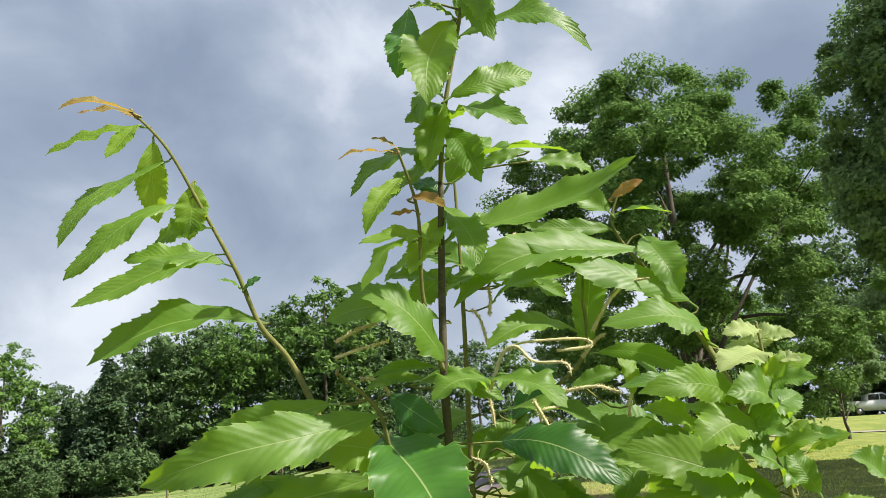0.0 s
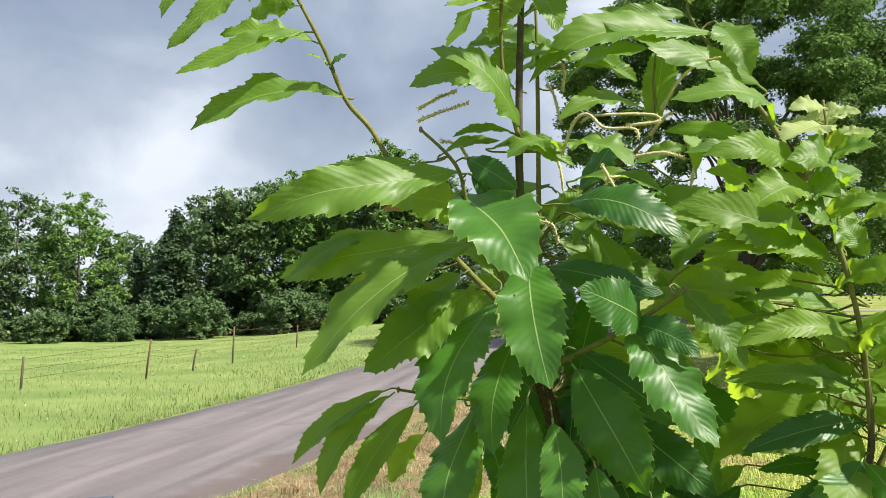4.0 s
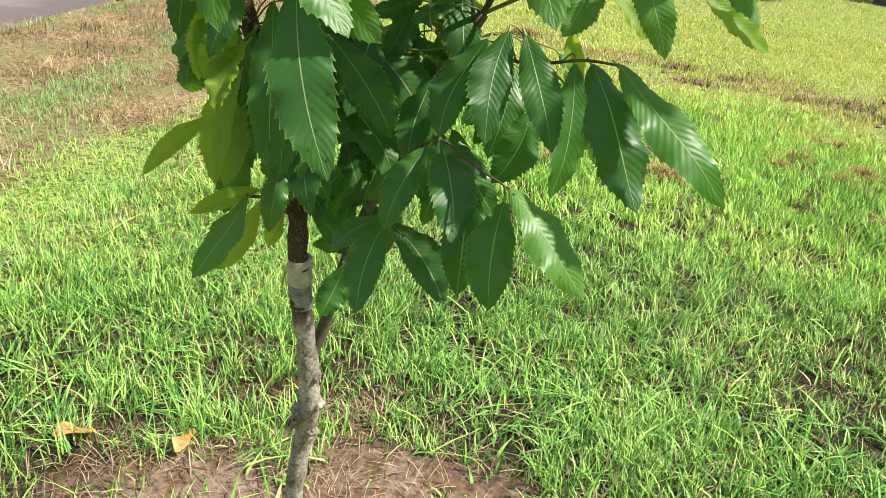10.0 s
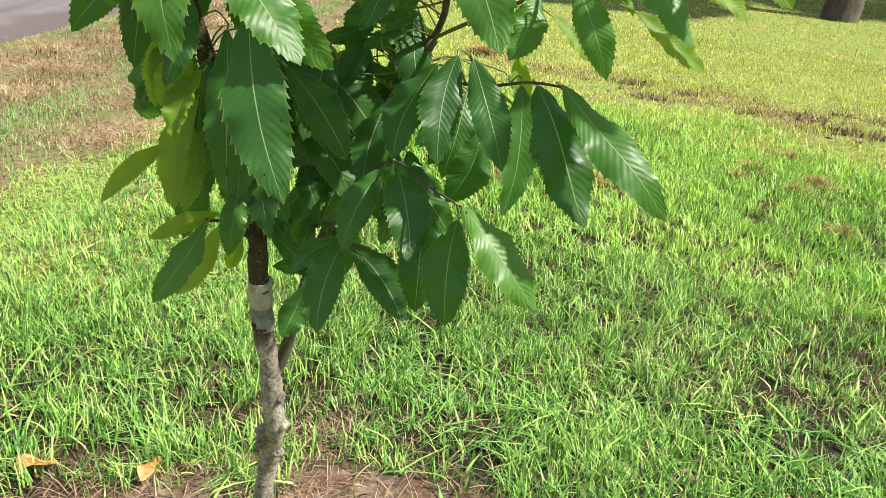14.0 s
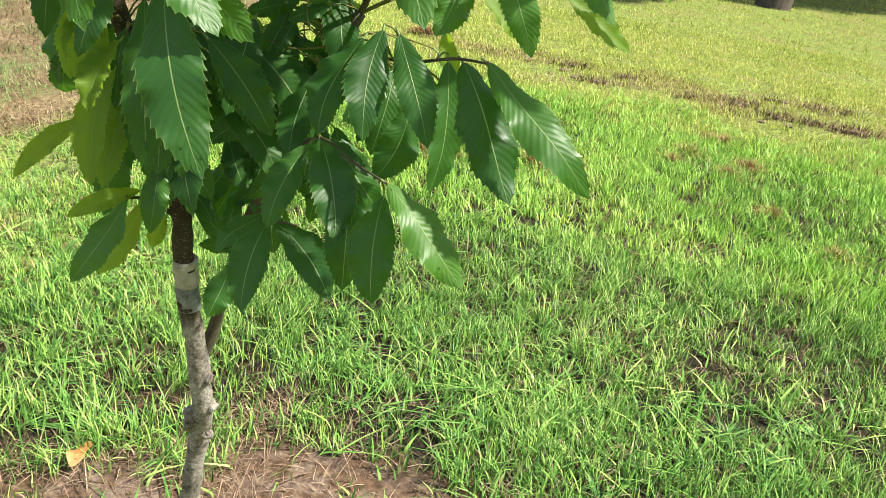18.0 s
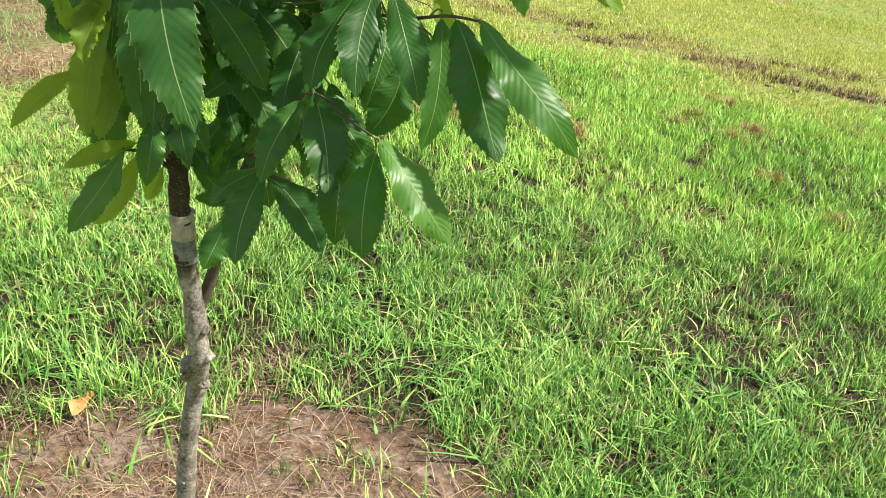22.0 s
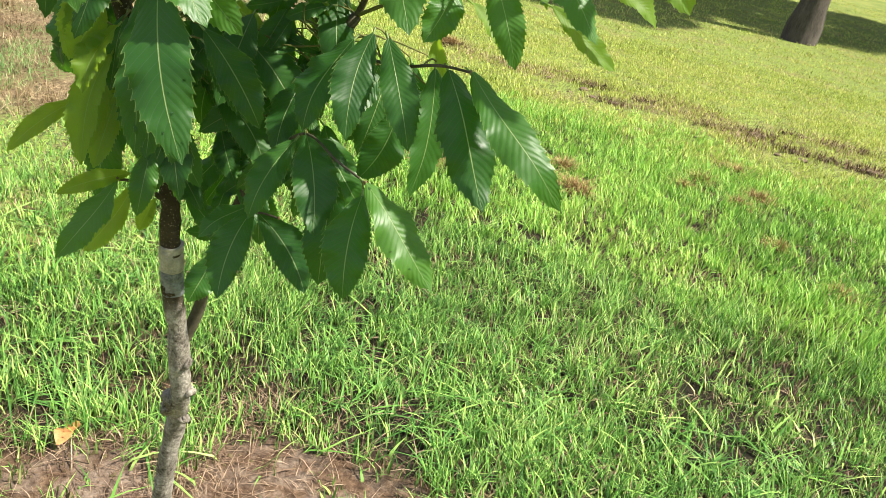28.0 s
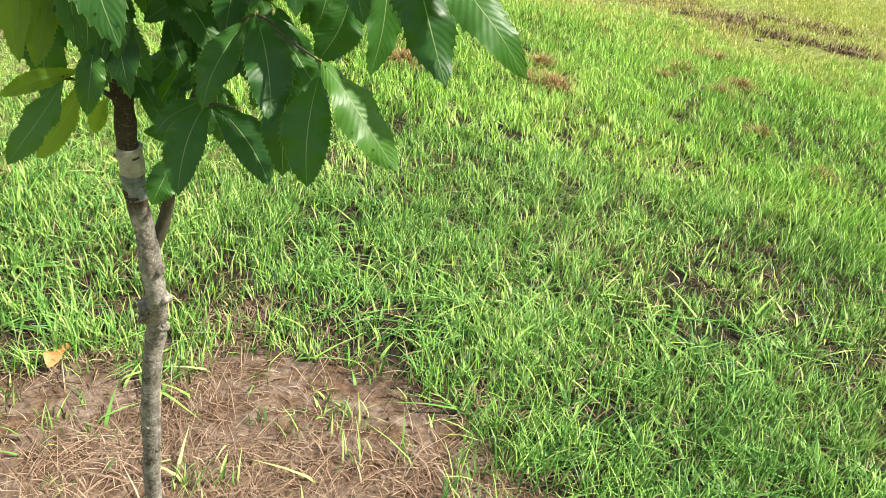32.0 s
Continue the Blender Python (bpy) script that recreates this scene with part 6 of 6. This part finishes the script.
def pickup(label, paint):
    """A crew-cab pickup, its nose towards +x."""
    car = thing("pickup_truck", label=label, category="pickup truck")
    part("body", slab([(-2.75, 0.62), (-2.75, 1.28), (-0.85, 1.28), (1.0, 1.24), (2.45, 1.16), (2.75, 0.98), (2.75, 0.50), (2.2, 0.45), (-2.4, 0.48)], 0.95, 0.05), paint, car)
    part("cab", slab([(-0.95, 1.22), (-0.84, 1.86), (0.25, 1.92), (0.50, 1.88), (1.15, 1.24)], 0.84, 0.06), paint, car)
    for s in (-1, 1):
        part("side_window", slab([(-0.80, 1.32), (-0.72, 1.77), (0.06, 1.80), (0.06, 1.32)], 0.01, 0.004), GLASS, car).location = (0, s * 0.85, 0)
        part("side_window", slab([(0.14, 1.32), (0.14, 1.80), (0.44, 1.79), (0.90, 1.32)], 0.01, 0.004), GLASS, car).location = (0, s * 0.85, 0)
        part("headlight", slab([(2.5, 0.92), (2.5, 1.08), (2.73, 0.99), (2.76, 0.90)], 0.12, 0.02), RIM, car).location = (0, s * 0.76, 0)
        part("mirror", slab([(0.82, 1.2), (0.82, 1.36), (0.95, 1.36), (0.95, 1.2)], 0.1, 0.03), TRIM, car).location = (0, s * 0.98, 0)
        for x in (-1.65, 1.75):
            bm = bmesh.new()
            bmesh.ops.create_cone(bm, cap_ends=True, segments=24, radius1=0.40, radius2=0.40, depth=0.26, matrix=Matrix.Translation((x, s * 0.83, 0.40)) @ Matrix.Rotation(radians(90), 4, "X"))
            bmesh.ops.bevel(bm, geom=[e for e in bm.edges if len(e.link_faces) == 2 and any(len(f.verts) > 4 for f in e.link_faces)], offset=0.05, segments=2, affect="EDGES")
            wheel = part("tyre", bm, RUBBER, car)
            bm = bmesh.new()
            bmesh.ops.create_cone(bm, cap_ends=True, segments=20, radius1=0.24, radius2=0.20, depth=0.28, matrix=Matrix.Translation((x, s * 0.835, 0.40)) @ Matrix.Rotation(radians(90), 4, "X"))
            part("rim", bm, RIM, wheel)
    part("bumper", slab([(2.68, 0.42), (2.68, 0.62), (2.86, 0.60), (2.86, 0.45)], 0.9, 0.03), TRIM, car)
    part("bumper", slab([(-2.88, 0.45), (-2.88, 0.62), (-2.7, 0.62), (-2.7, 0.45)], 0.9, 0.03), RIM, car)
    part("windscreen", slab([(0.53, 1.82), (0.56, 1.86), (1.16, 1.28), (1.12, 1.25)], 0.70, 0.005), GLASS, car)
    return car


truck = pickup("white crew-cab pickup parked beyond the lawn", PAINT)
truck.matrix_world = ground_pose(*polar(22.3, 84.0), -6, 1.08)

CLAD = plain("brown_cladding", (0.13, 0.10, 0.08), 0.8, 0.15, 4)
TIN = plain("shingle_roof", (0.10, 0.095, 0.09), 0.85, 0.15, 5)
DARK_TIN = plain("dark_green_tin", (0.05, 0.07, 0.07), 0.5, 0.15, 5, 0.2)


def shed(label, wide, deep, tall, wall, roof_mat, opening=True):
    ob = thing("shed", label=label, category="shed")
    bm = bmesh.new()
    box(bm, (wide, deep, tall), (0, 0, tall / 2), 0.03)
    part("wall", bm, wall, ob)
    rise = wide * 0.16
    part("roof", slab([(-wide / 2 - 0.3, tall - 0.05), (0, tall + rise), (wide / 2 + 0.3, tall - 0.05), (wide / 2 + 0.3, tall + 0.07), (0, tall + rise + 0.14), (-wide / 2 - 0.3, tall + 0.07)], deep / 2 + 0.3, 0.02), roof_mat, ob)
    if opening:
        for x in (-wide * 0.25, wide * 0.2):
            bm = bmesh.new()
            box(bm, (1.0, 0.08, min(2.05, tall - 0.3)), (x, -deep / 2 - 0.03, min(2.05, tall - 0.3) / 2), 0.02)
            part("door", bm, TRIM, ob)
    return ob


shed("low dark brown shed behind the parked pickup", 4.2, 5.0, 3.4, CLAD, TIN, False).matrix_world = ground_pose(*polar(25.0, 96.0), -25)
shed("dark green metal shed at the wood's edge", 8.0, 5.0, 2.6, DARK_TIN, DARK_TIN, False).matrix_world = ground_pose(*polar(31.5, 92.0), -32)

# ---- small things on the lawn ----
DRY_CLUMP = blade_material("dry_clump", [(0.0, (0.13, 0.075, 0.03)), (0.5, (0.38, 0.25, 0.105)), (1.0, (0.58, 0.43, 0.21))], 0.7, 0.12)
DEAD = plain("dead_leaf", (0.52, 0.23, 0.075), 0.6, 0.22, 45, bump_far=0.002)
rng = np.random.default_rng(12)
for x, y, size in ((3.17, 6.16, 0.10), (2.95, 5.91, 0.07), (3.54, 5.93, 0.09), (3.30, 5.71, 0.07), (3.70, 6.63, 0.06), (2.01, 5.44, 0.12), (2.05, 5.92, 0.08),
                   (3.23, 4.97, 0.05), (3.31, 4.37, 0.05), (1.06, 5.60, 0.12), (1.27, 5.51, 0.08), (1.58, 10.22, 0.16), (1.83, 5.59, 0.07)):
    count = int(420 * size / 0.1)
    xy = np.stack([rng.normal(x, size * 0.34, count), rng.normal(y, size * 0.30, count)], -1)
    ob = blades(rng, xy, 0.07 + 0.35 * size, 0.0065, DRY_CLUMP, "dry_grass_clump", sections=2, lean=1.3)
    del ob["kind"]
    tagged(ob, label="small heap of orange-brown dried cut grass", category="grass clump", group="dried clumps on the lawn")

# clods along the scraped line, and loose heaps of torn thatch and soil
CRUMB = plain("dry_soil", (0.20, 0.145, 0.105), 0.95, 0.25, 60, bump_far=0.004)
CLOD = plain("dark_soil", (0.16, 0.11, 0.075), 0.95, 0.3, 30, bump_far=0.01)
for i in range(46):
    x = 2.6 + 5.2 * float(rng.random())
    y = 10.3 - 0.42 * x + float(rng.normal(0, 0.6))
    size = 0.018 + 0.035 * float(rng.random()) ** 2 + (0.025 if i % 9 == 0 else 0)
    bm = bmesh.new()
    bmesh.ops.create_icosphere(bm, subdivisions=3, radius=size)
    for v in bm.verts:
        v.co *= 0.8 + 0.5 * noise.noise(v.co * 14 + Vector((x, y, 0))) + 0.4 * noise.noise(v.co * 40 + Vector((x, y, 5)))
        v.co.x *= 1.5
        v.co.z *= 0.5
    ob = part("soil_lump", bm, CLOD)
    ob.matrix_world = Matrix.Translation((x, y, float(height(x, y)) - 0.004)) @ Matrix.Rotation(1.7 * i, 4, "Z")
    tagged(ob, label="small dark lump of turned soil on the scraped lawn", category="soil lump", group="lumps along the scraped line")

HEAP = blade_material("torn_thatch", [(0.0, (0.05, 0.034, 0.02)), (0.5, (0.18, 0.125, 0.07)), (0.85, (0.33, 0.25, 0.14)), (1.0, (0.50, 0.42, 0.24))], 0.8, 0.1)
for x, y, size in ((4.64, 8.26, 0.30), (4.88, 7.80, 0.22), (5.50, 7.52, 0.28), (5.15, 7.70, 0.16), (5.61, 8.44, 0.20), (5.25, 8.66, 0.12), (5.95, 8.40, 0.15), (3.18, 9.27, 0.20), (3.20, 8.55, 0.18), (3.65, 8.95, 0.16), (4.15, 8.30, 0.15), (6.2, 7.3, 0.22), (6.8, 7.1, 0.2), (1.6, 10.2, 0.24)):
    bm = bmesh.new()
    bmesh.ops.create_icosphere(bm, subdivisions=3, radius=size * 0.30)
    for v in bm.verts:
        v.co *= 0.85 + 0.45 * noise.noise(v.co * 9 + Vector((x, y, 0))) + 0.5 * noise.noise(v.co * 34 + Vector((x, y, 5)))
        v.co.x *= 1.25
        v.co.z *= 0.26
    heap = thing("turf_heap", (x, y, 0.0), label="dark heap of torn turf and soil on the scraped line", category="turf heap", group="heaps along the scraped line")
    part("soil_mound", bm, CLOD, heap)
    count = int(900 * size)
    xy = np.stack([rng.normal(x, size * 0.6, count), rng.normal(y, size * 0.36, count)], -1)
    loose = blades(rng, xy, 0.05 + 0.16 * size, 0.010, HEAP, "loose_thatch", sections=2, lean=1.4)
    loose.parent = heap
    loose.location = (-x, -y, 0)


def fallen(x, y, turn, size):
    """A dry leaf lying on the ground."""
    bm = bmesh.new()
    ring = 18
    rows = []
    for i in range(ring):
        v = i / (ring - 1)
        half = size * 0.24 * math.sin(math.pi * min(1, v * 0.98 + 0.01)) ** 0.7 * (1 + 0.2 * math.sin(9 * v))
        lift = size * (0.10 * math.sin(math.pi * v) + 0.06 * math.sin(7 * v))
        rows.append([bm.verts.new(((v - 0.5) * size, c * half, lift + abs(c) * half * 0.5 * math.sin(4 * v + c) + 0.02)) for c in (-1, -0.5, 0, 0.5, 1)])
    for a, b in zip(rows, rows[1:]):
        for k in range(4):
            bm.faces.new((a[k], a[k + 1], b[k + 1], b[k]))
    ob = part("fallen_leaf", bm, DEAD)
    ob.matrix_world = Matrix.Translation((x, y, 0.0)) @ Matrix.Rotation(radians(turn), 4, "Z")
    return tagged(ob, label="curled orange-brown dead leaf on the soil ring", category="leaf", group="dead leaves by the trunk")


fallen(-0.145, 2.53, 80, 0.105)
fallen(-0.445, 2.52, 20, 0.11)

# rainwater on the lane
WATER, n = material("rain_water")
finish(n, (0.03, 0.03, 0.032), 0.04, n.noise(place(n), 6.0, 2.0), 0.0005, 0.3, spec=0.6)
bm = bmesh.new()
ring = []
for i in range(28):
    t = i * math.tau / 28
    k = 1 + 0.25 * noise.noise(Vector((math.cos(t) * 1.5, math.sin(t) * 1.5, 4.0)))
    ring.append(bm.verts.new((-4.10 + 0.17 * k * math.cos(t) + 0.10 * math.sin(t), 6.95 + 0.40 * k * math.sin(t), 0.0318)))
bm.faces.new(ring)
tagged(part("puddle", bm, WATER), kind="structure", label="shallow puddle on the lane", category="water")
# small clods and stones in the soil ring
for i in range(40):
    t, r = float(rng.uniform(0, math.tau)), 0.75 * math.sqrt(float(rng.random()))
    x, y = 0.30 + r * math.cos(t), 1.75 + r * math.sin(t)
    size = float(rng.uniform(0.005, 0.012))
    bm = bmesh.new()
    bmesh.ops.create_icosphere(bm, subdivisions=1, radius=size)
    for v in bm.verts:
        v.co *= 1 + 1.1 * noise.noise(v.co * 60 + Vector((i, 3, 0)))
        v.co.z *= 0.55
    ob = part("soil_crumb", bm, CRUMB)
    ob.location = (x, y, -0.006 + size * 0.2)
    tagged(ob, label="small crumb of dry brown soil", category="soil crumb", group="crumbs in the soil ring")

# flowers
PETAL = plain("yellow_petal", (0.75, 0.55, 0.03), 0.6, 0.1, 200)
STALK = plain("flower_stalk", (0.16, 0.28, 0.07), 0.6, 0.1, 100)
flower = thing("dandelion", (4.28, 5.2, 0.0), label="single small yellow dandelion flower in the lawn", category="flower")
bm = bmesh.new()
tube(bm, [(0, 0, 0), (0.004, 0, 0.06), (0.006, 0.002, 0.105)], [0.0018, 0.0016, 0.0015], 6)
part("stalk", bm, STALK, flower)
bm = bmesh.new()
for i in range(42):
    t, r = i * 2.39996, 0.0165 * math.sqrt((i + 1) / 42)
    w = Vector((math.cos(t), math.sin(t), 0))
    s = w.cross(Vector((0, 0, 1))) * 0.0022
    c = Vector((0.006, 0.002, 0.107 + 0.008 * (1 - r / 0.0165)))
    bm.faces.new([bm.verts.new(c - s), bm.verts.new(c + s), bm.verts.new(c + w * (r + 0.006) + s * 0.6 + Vector((0, 0, 0.003))), bm.verts.new(c + w * (r + 0.006) - s * 0.6 + Vector((0, 0, 0.003)))])
part("bloom", bm, PETAL, flower)
DAISY = blade_material("white_petals", [(0.0, (0.6, 0.6, 0.55)), (1.0, (0.85, 0.85, 0.8))], 0.6, 0.2)
xy = np.stack([-6.6 - 9 * rng.uniform(0, 1, 260) ** 1.5, rng.uniform(6, 28, 260)], -1)
ob = blades(rng, xy, 0.03, 0.022, DAISY, "meadow_flowers", sections=2, lean=0.6)
ob.location.z = 0.13
tagged(ob, label="scattered tiny white flowers in the meadow grass", category="flowers")
